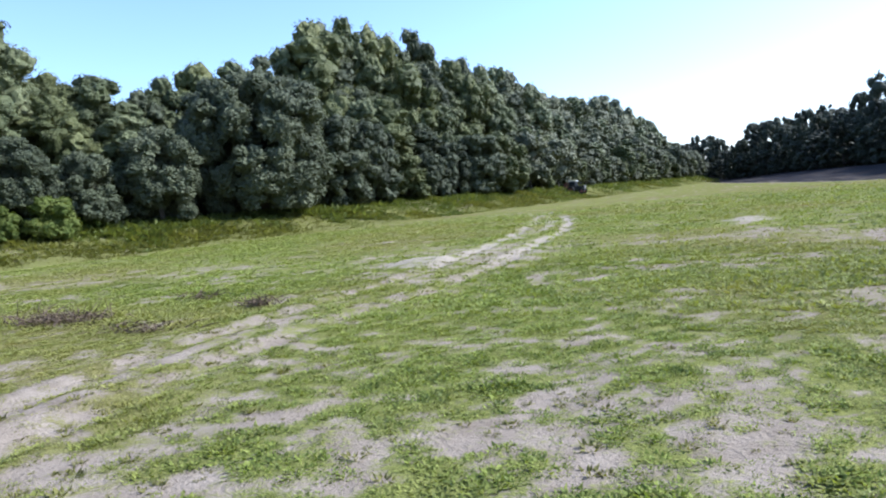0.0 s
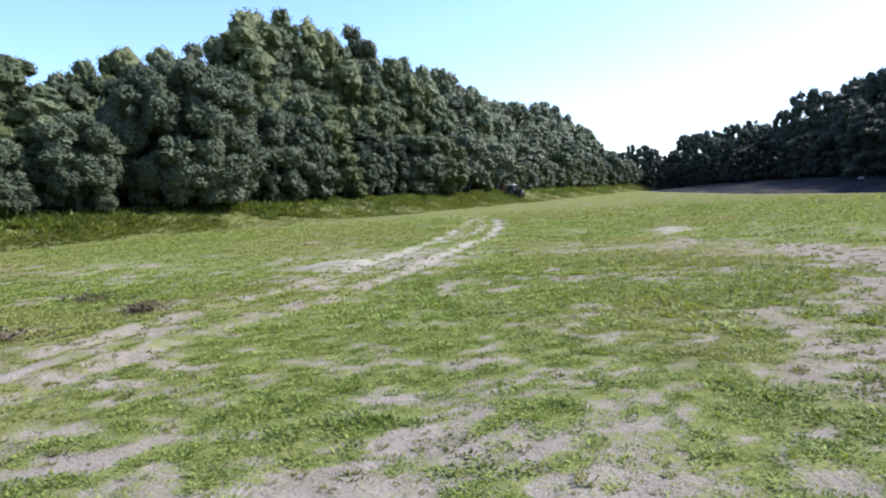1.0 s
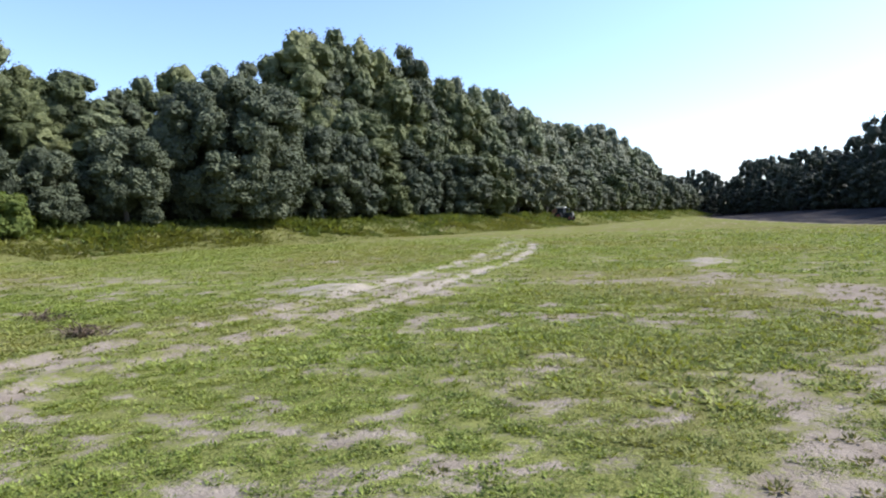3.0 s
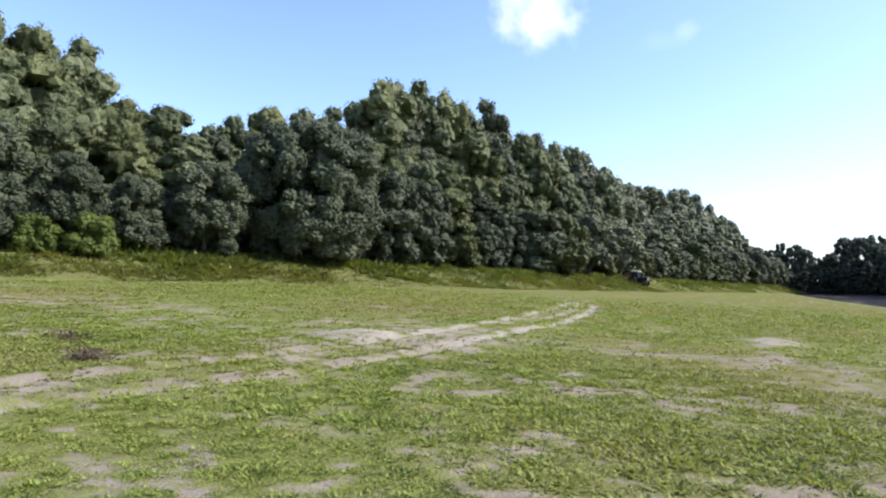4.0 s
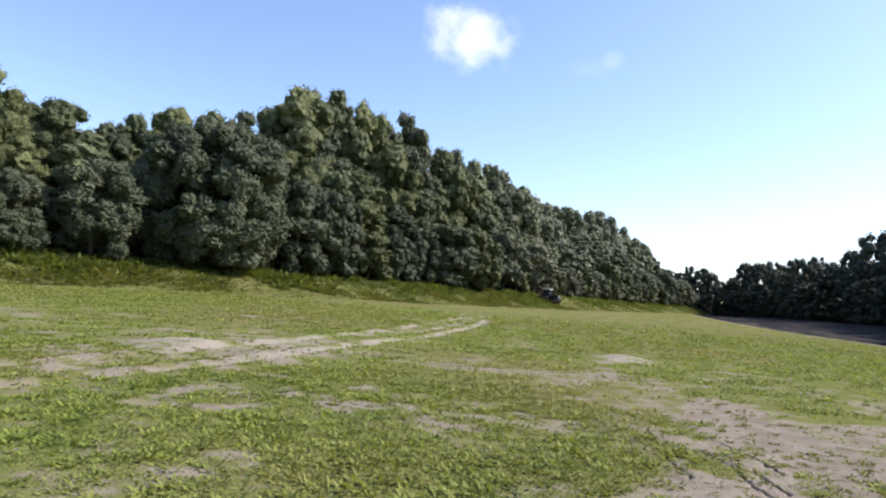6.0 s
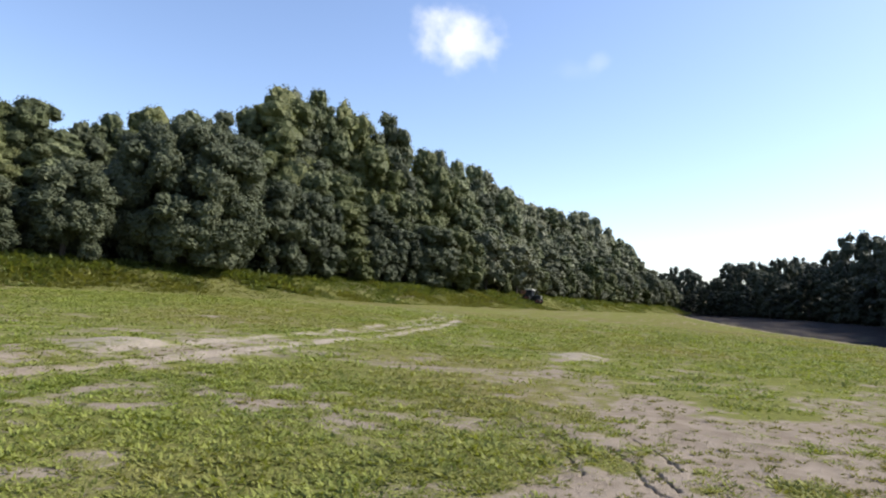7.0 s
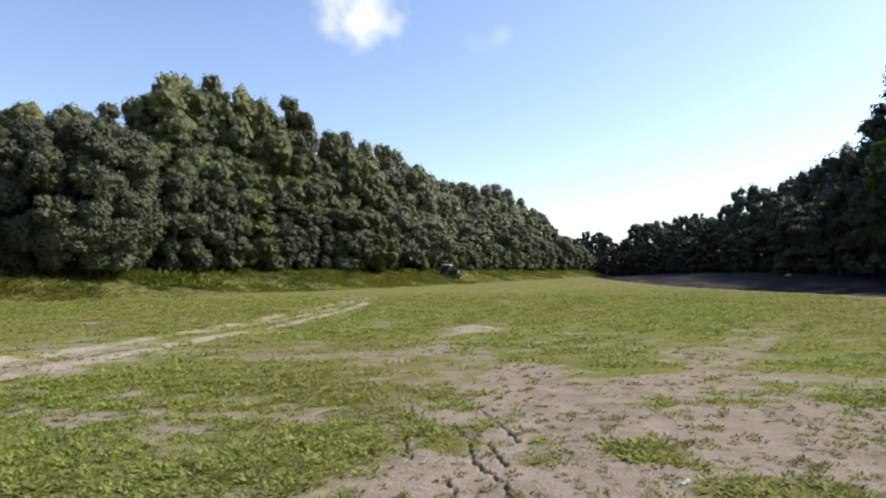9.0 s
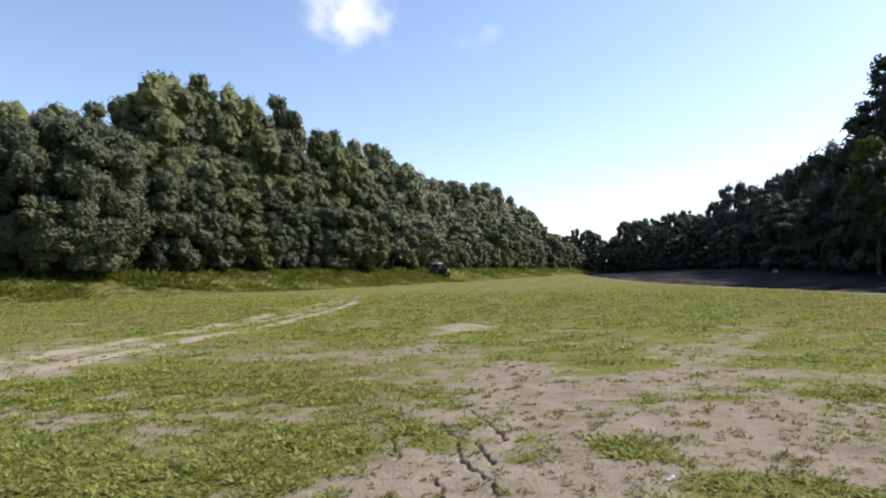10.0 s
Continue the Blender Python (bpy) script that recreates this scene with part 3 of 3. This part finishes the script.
def wood_stock(count, seed, heads, leaves, leaf, fine, greens=GREENS):
    return Stock([tagged(make_tree("poplar_tree", seed + k, 20, 9.0 + 1.1 * (k % 3), 1.5, heads, leaves, leaf, greens[k % 7],
                                   "tall dense green broadleaf tree in the riverside wood", girth=0.32, ragged=0.08, narrow=0.12, fine=fine), group=WOOD) for k in range(count)])


def willow_stock(count, seed, heads, leaves, leaf, fine, green=LEAF_WILLOW):
    return Stock([tagged(make_tree("willow_tree", seed + k, 10, 8.0 + 0.8 * k, 0.5, heads, leaves, leaf, LEAF_OLIVE if k == 2 else green,
                                   "rounded grey-green willow reaching down to the weedy bank", girth=0.22, fine=fine, size=0.78, rough=0.10), group="willows at the wood's edge") for k in range(count)])


near_poplars, poplars, far_poplars = wood_stock(3, 160, 31, 440, 0.14, 3), wood_stock(7, 100, 29, 250, 0.175, 3), wood_stock(5, 130, 26, 60, 0.27, 3, (LEAF_HAZED, LEAF_TREE) * 4)
near_willows, willows, far_willows = willow_stock(2, 250, 30, 560, 0.11, 4), willow_stock(4, 200, 34, 290, 0.135, 3), willow_stock(3, 230, 20, 70, 0.23, 3, LEAF_HAZED)
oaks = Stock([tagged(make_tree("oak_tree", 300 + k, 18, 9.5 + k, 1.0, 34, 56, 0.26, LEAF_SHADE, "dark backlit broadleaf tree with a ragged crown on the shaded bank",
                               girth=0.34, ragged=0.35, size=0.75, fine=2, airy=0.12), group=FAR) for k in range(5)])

# treetops of the wood's back row: y along the bank, how high the top stands over the meadow
CREST = [(-60, 20), (27, 21), (32.5, 22.6), (37, 25.2), (41, 24.0), (43, 21), (45.4, 24.0), (50, 19.2), (54, 19.6), (58.7, 18.0), (62.5, 20.3), (67, 21.6), (71, 22.4), (75.5, 24.2), (79.5, 25.4), (83.5, 28.8),
         (86.5, 29.2), (90.5, 31.8), (96, 30.2), (101, 29.9), (106, 31.4), (111.5, 28.5), (117, 27.7), (124, 29.1), (131, 29.5), (149, 28.1), (174, 26.6), (202, 28.4), (226, 32.2), (246, 28.3), (288, 25), (320, 17)]


def crest_at(y):
    return float(np.interp(y, [c[0] for c in CREST], [c[1] for c in CREST]))


def plant_left_bank():
    r = random.Random(5)
    n = 0
    for row, (off, share, gap_m) in enumerate(((0.0, 0.0, 5.6), (4.6, 0.52, 6.2), (9.6, 0.80, 6.4), (15.0, 1.035, 5.6))):
        tops = [c[0] for c in CREST[1:25]] if row == 3 else []
        y = 24.0 + 1.5 * row
        while y < 314:
            far = 1 + max(0, y - 140) / 240
            x = float(line_x(LEFT_FRONT, y)) - off + r.uniform(-1.0, 1.0)
            lift = float(height(np.array([x]), np.array([y]))[0])
            if row == 0:
                if not 51 < y < 69:
                    (near_willows if y < 51 else willows if y < 115 else far_willows).set(n, x, y, r.uniform(0, 6.28), r.uniform(0.62, 1.12), r.uniform(0.85, 1.15))
            elif not (row == 1 and 54 < y < 66):
                h = crest_at(y + (15 - off) * 0.8) * share * (r.uniform(0.86, 1.10) if row < 3 else r.uniform(0.97, 1.02)) - lift
                w = (0.56 + 0.44 * h / 22) * r.uniform(0.88, 1.08)
                (near_poplars if y < 56 else poplars if y < 135 else far_poplars).set(n, x, y, r.uniform(0, 6.28), w, h / 20 / w)
            n += 1
            step_on = gap_m * r.uniform(0.8, 1.2) * far
            later = [t for t in tops if t > y + 0.5]
            y = later[0] if later and later[0] - y < 9 else y + step_on


plant_left_bank()

big = make_tree("willow_tree", 260, 15.5, 16.5, 0.4, 72, 620, 0.15, LEAF_WILLOW, "broad silvery grey-green willow bulging from the wood's edge", girth=0.5, size=0.62, fine=4)
tagged(big, group="willows at the wood's edge")
put(big, -45.5, 60.5, 0.4, 1.0, 1.0, True)

shrub = make_tree("shrub", 270, 4.2, 4.6, 0.0, 20, 190, 0.15, LEAF_LIGHT, "bright yellow-green shrub at the foot of the wood", "shrub", girth=0.08)
put(shrub, -48.6, 36.5, 0.0, 0.95, 0.9, True)
put(shrub, -49.5, 41.5, 1.9, 0.55, 0.9)
put(shrub, -49.8, 33.0, 4.1, 0.8, 0.85)


# y along the far bank, height of its treetops over the meadow
FAR_CREST = [(-60, 19), (40, 19), (70, 18), (90, 18), (108, 19), (113, 18.5), (122, 21), (128, 20.5), (144, 20.5), (154, 22.5), (160, 17.2), (173, 18), (180, 20.8), (188, 20.6), (200, 16.5), (213, 21), (231, 21.2), (246, 16.8),
             (265, 20.8), (292, 21.5), (313, 14.5), (324, 20.8), (345, 16)]


def plant_right_bank():
    r = random.Random(9)
    n = 0
    line = np.array(RIGHT_FRONT, float)
    for row, (off, share, gap_m) in enumerate(((-4.0, 0.6, 6.5), (4.0, 0.95, 7.5), (11.0, 1.02, 8.5))):
        for (ax, ay), (bx, by) in zip(line[2:], line[3:]):
            length = math.hypot(bx - ax, by - ay)
            nx, ny = (by - ay) / length, -(bx - ax) / length
            s = r.uniform(0, 3)
            while s < length:
                k = s / length
                x, y = ax + (bx - ax) * k + nx * off + r.uniform(-1, 1), ay + (by - ay) * k + ny * off
                h = float(np.interp(ay + (by - ay) * k, [c[0] for c in FAR_CREST], [c[1] for c in FAR_CREST])) * share * r.choice((0.84, 0.96, 1.06, 1.16)) * r.uniform(0.95, 1.05) - 0.6
                w = r.uniform(0.62, 0.86) * (0.5 + 0.5 * h / 18)
                oaks.set(n, x, y, r.uniform(0, 6.28), w, h / 18 / w)
                n += 1
                s += gap_m * r.uniform(0.8, 1.25) * (1 + max(0, y - 150) / 300)


plant_right_bank()

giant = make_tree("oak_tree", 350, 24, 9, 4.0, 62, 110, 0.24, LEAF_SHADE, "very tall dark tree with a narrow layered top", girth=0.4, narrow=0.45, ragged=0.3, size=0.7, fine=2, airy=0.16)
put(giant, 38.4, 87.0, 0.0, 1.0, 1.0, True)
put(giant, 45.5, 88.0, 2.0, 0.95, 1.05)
young = make_tree("young_tree", 351, 11, 4.4, 3.5, 24, 180, 0.2, LEAF_LIGHT, "yellow-green young tree catching light before dark wood", girth=0.15)
put(young, 32.2, 75.0, 0.0, 1.0, 1.2, True)


def thicket(name, seed, line, side, y0, y1, tall, count, mat, label):
    """Leafy undergrowth that closes the wood between the trunks."""
    r = np.random.RandomState(seed)
    y = r.uniform(y0, y1, count)
    x = line_x(line, y) + side * r.uniform(1.0, 9.0, count)
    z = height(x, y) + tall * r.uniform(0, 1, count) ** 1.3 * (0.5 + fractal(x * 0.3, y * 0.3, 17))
    p = np.stack([x, y, z], 1)
    nrm = unit(r.normal(size=p.shape) + np.array([0, 0, 0.5]))
    al = unit(np.cross(nrm, unit(r.normal(size=p.shape))))
    s = r.uniform(0.35, 0.7, (count, 1))
    co, f = sprays(p, al * s, np.cross(nrm, al) * s * 0.8)
    tagged(new(name, array_mesh(name, co, f, mat)), label, "undergrowth", kind="stuff")


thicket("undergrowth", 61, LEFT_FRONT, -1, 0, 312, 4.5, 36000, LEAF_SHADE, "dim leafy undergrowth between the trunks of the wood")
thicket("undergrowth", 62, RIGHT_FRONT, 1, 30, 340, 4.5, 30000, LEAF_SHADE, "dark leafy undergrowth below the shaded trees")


def boulder():
    bm = bmesh.new()
    bmesh.ops.create_icosphere(bm, subdivisions=3, radius=1.0)
    for v in bm.verts:
        k = 0.8 + 0.35 * noise.noise(v.co * 1.3)
        v.co = Vector((v.co.x * 0.55 * k, v.co.y * 0.4 * k, max(v.co.z, -0.5) * 0.32 * k + 0.12))
    me = bpy.data.meshes.new("boulder")
    bm.to_mesh(me)
    bm.free()
    me.materials.append(plain_material("pale_limestone", (0.42, 0.39, 0.36), 0.9, scale=5))
    ob = tagged(new("boulder", me), "pale weathered boulder on the shaded river bank", "rock")
    ob.matrix_basis = pose(30.6, 103, float(height(np.array([30.6]), np.array([103.0]))[0]), 0, 0, 20)


boulder()


# ---------------------------------------------------------------- low growth
def tufts(name, seed, x, y, size, blades, label, mat=LEAF_MAT, upright=0.5, slim=0.3, wide=0.55):
    """Low leafy tufts: short pointed leaves that fan out from each centre."""
    r = np.random.RandomState(seed)
    n = len(x)
    z = height(x, y)
    which = np.repeat(np.arange(n), blades)
    m = len(which)
    a = r.uniform(0, 2 * math.pi, m)
    tilt = np.clip(r.normal(upright, 0.28, m), 0.08, 1.45)
    s = size[which] * r.uniform(0.5, 1.15, m)
    way = np.stack([np.cos(a) * np.cos(tilt), np.sin(a) * np.cos(tilt), np.sin(tilt)], 1)
    foot = np.stack([x[which], y[which], z[which]], 1) + np.stack([np.cos(a), np.sin(a), 0 * a], 1) * (size[which] * wide * np.sqrt(r.uniform(0, 1, m)))[:, None]
    side = unit(np.cross(way, np.array([0, 0, 1.0])) + r.normal(size=(m, 3)) * 0.25)
    half = way * (s * 0.5)[:, None]
    co, f = sprays(foot + half * 0.95, half, side * (s * slim * 0.5)[:, None])
    return tagged(new(name, array_mesh(name, co, f, mat)), label, "grass", kind="stuff")


def scatter(seed, x0, x1, y0, y1, per_m2):
    r = np.random.RandomState(seed)
    n = int((x1 - x0) * (y1 - y0) * per_m2)
    return r.uniform(x0, x1, n), r.uniform(y0, y1, n), r


def grow_meadow():
    for k, (x0, x1, y0, y1, per, blades, size) in enumerate(((-14, 5, 2.6, 8.2, 400, 14, 0.025), (-24, 13, 8.2, 15.5, 190, 10, 0.046), (5, 11, 2.6, 8.2, 260, 12, 0.03), (-14, 11, -6, 2.6, 70, 8, 0.036))):
        x, y, r = scatter(41 + 10 * k, x0, x1, y0, y1, per)
        c = grass_cover(x, y)
        mound = c + 1.5 * (fractal(x * 6.5, y * 6.5, 97, 2) - 0.5)
        keep = (r.uniform(0, 1, len(x)) < step(mound, 0.36, 0.66)) & (x > -1.7 * np.maximum(y, 4.0) - 6)
        x, y, mound = x[keep], y[keep], mound[keep]
        tufts("meadow_grass", 42 + 10 * k, x, y, size * (0.5 + 1.1 * step(mound, 0.45, 1.25)) * r.uniform(0.6, 1.5, len(x)), blades, "short trodden yellow-green grass and mat weeds on sand", upright=0.38, slim=0.5, wide=1.7)
    x, y, r = scatter(43, -42, 18, 15.5, 66, 46)
    c = grass_cover(x, y)
    mound = c + 1.6 * (fractal(x * 2.4, y * 2.4, 99, 2) - 0.5)
    keep = (r.uniform(0, 1, len(x)) < step(mound, 0.45, 0.95) * (1 - 0.93 * step(y, 20, 62))) & (x > -1.6 * y - 2) & (x < 0.55 * y + 6)
    x, y, mound = x[keep], y[keep], mound[keep]
    tufts("meadow_grass", 44, x, y, (0.04 + 0.075 * step(mound, 0.5, 1.3)) * r.uniform(0.6, 1.4, len(x)) * (1 + 0.6 * step(y, 20, 50)), 6, "short yellow-green meadow grass further out", upright=0.36, slim=0.5, wide=1.6)
    x, y, r = scatter(47, -7, 12, 2.6, 20, 30)
    c = grass_cover(x, y)
    keep = (c < 0.45) & (fractal(x * 0.8, y * 0.8, 13) > 0.38)
    x, y = x[keep], y[keep]
    tufts("sand_tufts", 48, x, y, 0.018 + 0.05 * r.uniform(0, 1, len(x)) ** 2, 28, "small separate olive grass tufts on bare sand", LEAF_DRY, upright=0.5, slim=0.42, wide=0.95)


grow_meadow()


def grow_bank():
    x, y, r = scatter(45, -62, 8, 8, 300, 11)
    b = bank_left(x, y)
    lump = fractal(x * 0.28, y * 0.28, 61)
    keep = (b > 0.2 + 2.5 * (fractal(x * 0.2, y * 0.2, 33) - 0.4)) & (b < 13) & (r.uniform(0, 1, len(x)) < np.where(y > 130, 0.3, 1.0) * (0.85 + 0.5 * step(lump, 0.35, 0.6)))
    x, y, b, lump = x[keep], y[keep], b[keep], lump[keep]
    size = (0.32 + 0.5 * step(lump, 0.35, 0.7)) * r.uniform(0.5, 1.1, len(x)) * (0.45 + 0.55 * step(b, 0, 6))
    pick = fractal(x * 0.15 + 7, y * 0.15, 63) + 0.25 * step(b, 2, 9) + r.uniform(-0.1, 0.1, len(x)) > 0.6
    tufts("tall_weeds", 46, x[~pick], y[~pick], size[~pick], 8, "tall yellow-green weeds and grasses along the wood's edge", LEAF_WEED, upright=0.5, slim=0.5, wide=0.9)
    tufts("tall_weeds", 49, x[pick], y[pick], size[pick] * 1.15, 9, "dark green leafy weeds at the foot of the trees", LEAF_BANK, upright=0.5, slim=0.6)


grow_bank()


# ---------------------------------------------------------------- brush and driftwood
def brush_pile(name, seed, x, y, wide, deep, count, long, label, lift=0.25):
    """Dry broken stalks and twigs washed up in a low heap."""
    r = random.Random(seed)
    root = new(name)
    z = float(height(np.array([x]), np.array([y]))[0])
    root.matrix_basis = pose(x, y, z)
    for _ in range(count):
        px, py = r.gauss(0, wide * 0.4), r.gauss(0, deep * 0.4)
        a, up = r.uniform(0, 6.28), abs(r.gauss(0.0, lift))
        n = long * r.uniform(0.4, 1.2)
        dx, dy = math.cos(a) * n * math.cos(up), math.sin(a) * n * math.cos(up)
        z0 = float(height(np.array([x + px]), np.array([y + py]))[0]) - z + r.uniform(0.0, 0.10)
        pts = [(px, py, z0), (px + dx * 0.5 + r.uniform(-0.05, 0.05), py + dy * 0.5, z0 + n * 0.5 * math.sin(up) + r.uniform(0, 0.05)), (px + dx, py + dy, z0 + n * math.sin(up))]
        w = r.uniform(0.005, 0.013)
        v, f = tube(pts, [w, w * 0.8, w * 0.3], 5)
        mesh_object("twig", v, f, TWIG, root)
    g = np.random.RandomState(seed + 70)
    n = count * 9
    px, py = g.normal(0, wide * 0.42, n), g.normal(0, deep * 0.42, n)
    p = np.stack([px, py, height(x + px, y + py) - z + 0.01 + 0.16 * g.uniform(0, 1, n) ** 2], 1)
    nrm = unit(g.normal(size=p.shape) + np.array([0, 0, 0.6]))
    al = unit(np.cross(nrm, g.normal(size=p.shape)))
    size = g.uniform(0.015, 0.045, (n, 1))
    co, f = sprays(p, al * size, np.cross(nrm, al) * size * 0.6)
    leaves = new("dry_leaves", array_mesh("dry_leaves", co, f, WITHERED))
    leaves.parent = root
    tagged(leaves, "withered brown and olive leaves")
    return tagged(root, label, "brushwood")


brush_pile("brush_heap", 1, -11.9, 8.9, 1.5, 0.6, 120, 0.5, "low heap of dead brown stalks lying on the grass", 0.5)
brush_pile("driftwood_line", 2, -8.6, 7.8, 1.1, 0.25, 26, 0.45, "thin line of grey dead twigs on dry ground", 0.15)
brush_pile("brush_heap", 3, -8.0, 10.1, 0.55, 0.3, 34, 0.35, "small dark tangle of dead roots by the wheel ruts", 0.45)
brush_pile("brush_heap", 4, -10.6, 11.4, 0.9, 0.35, 24, 0.35, "scattered dry brown stalks in short grass", 0.4)


def litter():
    """A scrap of pale paper on the sand."""
    bm = bmesh.new()
    bmesh.ops.create_grid(bm, x_segments=4, y_segments=3, size=0.028)
    for v in bm.verts:
        v.co.y *= 0.6
        v.co.z = 0.012 + 0.012 * math.sin(v.co.x * 60) + 0.01 * math.cos(v.co.y * 90)
    bmesh.ops.solidify(bm, geom=bm.faces[:], thickness=0.002)
    me = bpy.data.meshes.new("paper_scrap")
    bm.to_mesh(me)
    bm.free()
    me.materials.append(plain_material("white_paper", (0.75, 0.75, 0.73), 0.7))
    ob = tagged(new("paper_scrap", me), "crumpled scrap of white paper on bare sand", "litter")
    ob.matrix_basis = pose(5.7, 11.5, float(height(np.array([5.7]), np.array([11.5]))[0]), 0, 0, 25)


litter()


# ---------------------------------------------------------------- tractor at the wood's edge
def box(bm, x0, x1, y0, y1, z0, z1, bevel=0.03):
    r = bmesh.ops.create_cube(bm, size=1)
    vs = r["verts"]
    bmesh.ops.scale(bm, vec=(x1 - x0, y1 - y0, z1 - z0), verts=vs)
    bmesh.ops.translate(bm, vec=((x0 + x1) / 2, (y0 + y1) / 2, (z0 + z1) / 2), verts=vs)
    if bevel:
        edges = list({e for v in vs for e in v.link_edges})
        bmesh.ops.bevel(bm, geom=edges, offset=bevel, segments=2, affect="EDGES", profile=0.6)
    return bm


def ring(radius, hole, wide, lugs, segs=28):
    """A tyre with lugs, its axle along y."""
    bm = bmesh.new()
    prof = [(hole, -wide / 2), (radius * 0.93, -wide / 2), (radius, -wide * 0.3), (radius, wide * 0.3), (radius * 0.93, wide / 2), (hole, wide / 2)]
    rows = []
    for k in range(segs):
        a = 2 * math.pi * k / segs
        grow = 1.0 if k % 2 or not lugs else 1.035
        rows.append([bm.verts.new((math.cos(a) * q * (grow if q > hole else 1), w, math.sin(a) * q * (grow if q > hole else 1))) for q, w in prof])
    for k in range(segs):
        a, b = rows[k], rows[(k + 1) % segs]
        for i in range(len(prof)):
            j = (i + 1) % len(prof)
            bm.faces.new((a[i], a[j], b[j], b[i]))
    bmesh.ops.recalc_face_normals(bm, faces=bm.faces[:])
    return bm


def build_tractor():
    paint = plain_material("dark_grey_paint", (0.018, 0.02, 0.022), 0.45)
    pale = plain_material("faded_white_paint", (0.45, 0.45, 0.43), 0.5)
    grey = plain_material("grey_metal", (0.28, 0.28, 0.28), 0.4, 0.6)
    red = plain_material("faded_red_paint", (0.24, 0.085, 0.075), 0.55)
    black = plain_material("black_rubber", (0.02, 0.02, 0.02), 0.85)
    gm, gt, go = material("cab_glass")
    surface(gt, go, (0.03, 0.035, 0.04), 0.06, spec=0.5)
    root = new("tractor")
    hood = part("hood", box(bmesh.new(), 0.35, 2.0, -0.36, 0.36, 0.85, 1.5, 0.08), paint, root)
    part("grille", box(bmesh.new(), 2.0, 2.06, -0.3, 0.3, 0.9, 1.4, 0.015), grey, hood, "grey metal grille")
    for y in (-0.24, 0.24):
        part("headlight", box(bmesh.new(), 2.06, 2.1, y - 0.07, y + 0.07, 1.22, 1.36, 0.02), pale, hood, "pale round-edged headlight")
    part("chassis", box(bmesh.new(), -0.9, 1.95, -0.22, 0.22, 0.5, 0.86, 0.04), black, root)
    part("cab", box(bmesh.new(), -0.85, 0.4, -0.62, 0.62, 0.85, 1.45, 0.05), paint, root)
    for x in (-0.8, 0.33):
        for y in (-0.58, 0.58):
            part("cab_post", box(bmesh.new(), x - 0.035, x + 0.035, y - 0.035, y + 0.035, 1.43, 2.36, 0.01), paint, root)
    part("windscreen", box(bmesh.new(), 0.345, 0.36, -0.53, 0.53, 1.47, 2.34, 0), gm, root, "dark cab glass")
    part("rear_window", box(bmesh.new(), -0.82, -0.805, -0.53, 0.53, 1.47, 2.34, 0), gm, root, "dark cab glass")
    for y in (-0.6, 0.585):
        part("side_window", box(bmesh.new(), -0.74, 0.27, y, y + 0.015, 1.47, 2.34, 0), gm, root, "dark cab glass")
    part("roof", box(bmesh.new(), -0.98, 0.52, -0.7, 0.7, 2.36, 2.54, 0.06), pale, root, "faded white cab roof")
    v, f = tube([(1.3, -0.2, 1.5), (1.3, -0.2, 2.3)], [0.045, 0.045], 10)
    mesh_object("exhaust", v, f, grey, root)
    for x, rad, wide, ys in ((-0.55, 0.78, 0.42, (-0.85, 0.85)), (1.6, 0.48, 0.28, (-0.7, 0.7))):
        for y in ys:
            hub = new("wheel")
            hub.parent = root
            hub.matrix_basis = pose(x, y, rad)
            part("tyre", ring(rad, rad * 0.58, wide, True), black, hub, "black lugged tyre")
            part("rim", ring(rad * 0.58, rad * 0.12, wide * 0.5, False, 20), red, hub, "faded red rim")
    for y in (-0.85, 0.85):
        part("mudguard", box(bmesh.new(), -1.2, 0.15, y - 0.24, y + 0.24, 1.58, 1.66, 0.03), paint, root)
    rig = part("implement", box(bmesh.new(), -1.75, -1.55, -0.9, 0.9, 0.55, 0.75, 0.03), red, root, "faded red folded implement")
    for y in (-0.75, -0.25, 0.25, 0.75):
        v, f = tube([(-1.65, y, 0.7), (-1.85, y, 1.5), (-1.6, y, 2.2)], [0.07, 0.06, 0.04], 8)
        mesh_object("arm", v, f, red, rig)
    part("drawbar", box(bmesh.new(), -1.6, -0.85, -0.1, 0.1, 0.55, 0.68, 0.02), grey, root)
    tagged(root, "dark farm tractor with white cab roof and red implement", "tractor")
    x, y = -21.3, 121.5
    root.matrix_basis = pose(x, y, float(height(np.array([x]), np.array([y]))[0]) - 0.03, 0, 0, -14)


build_tractor()
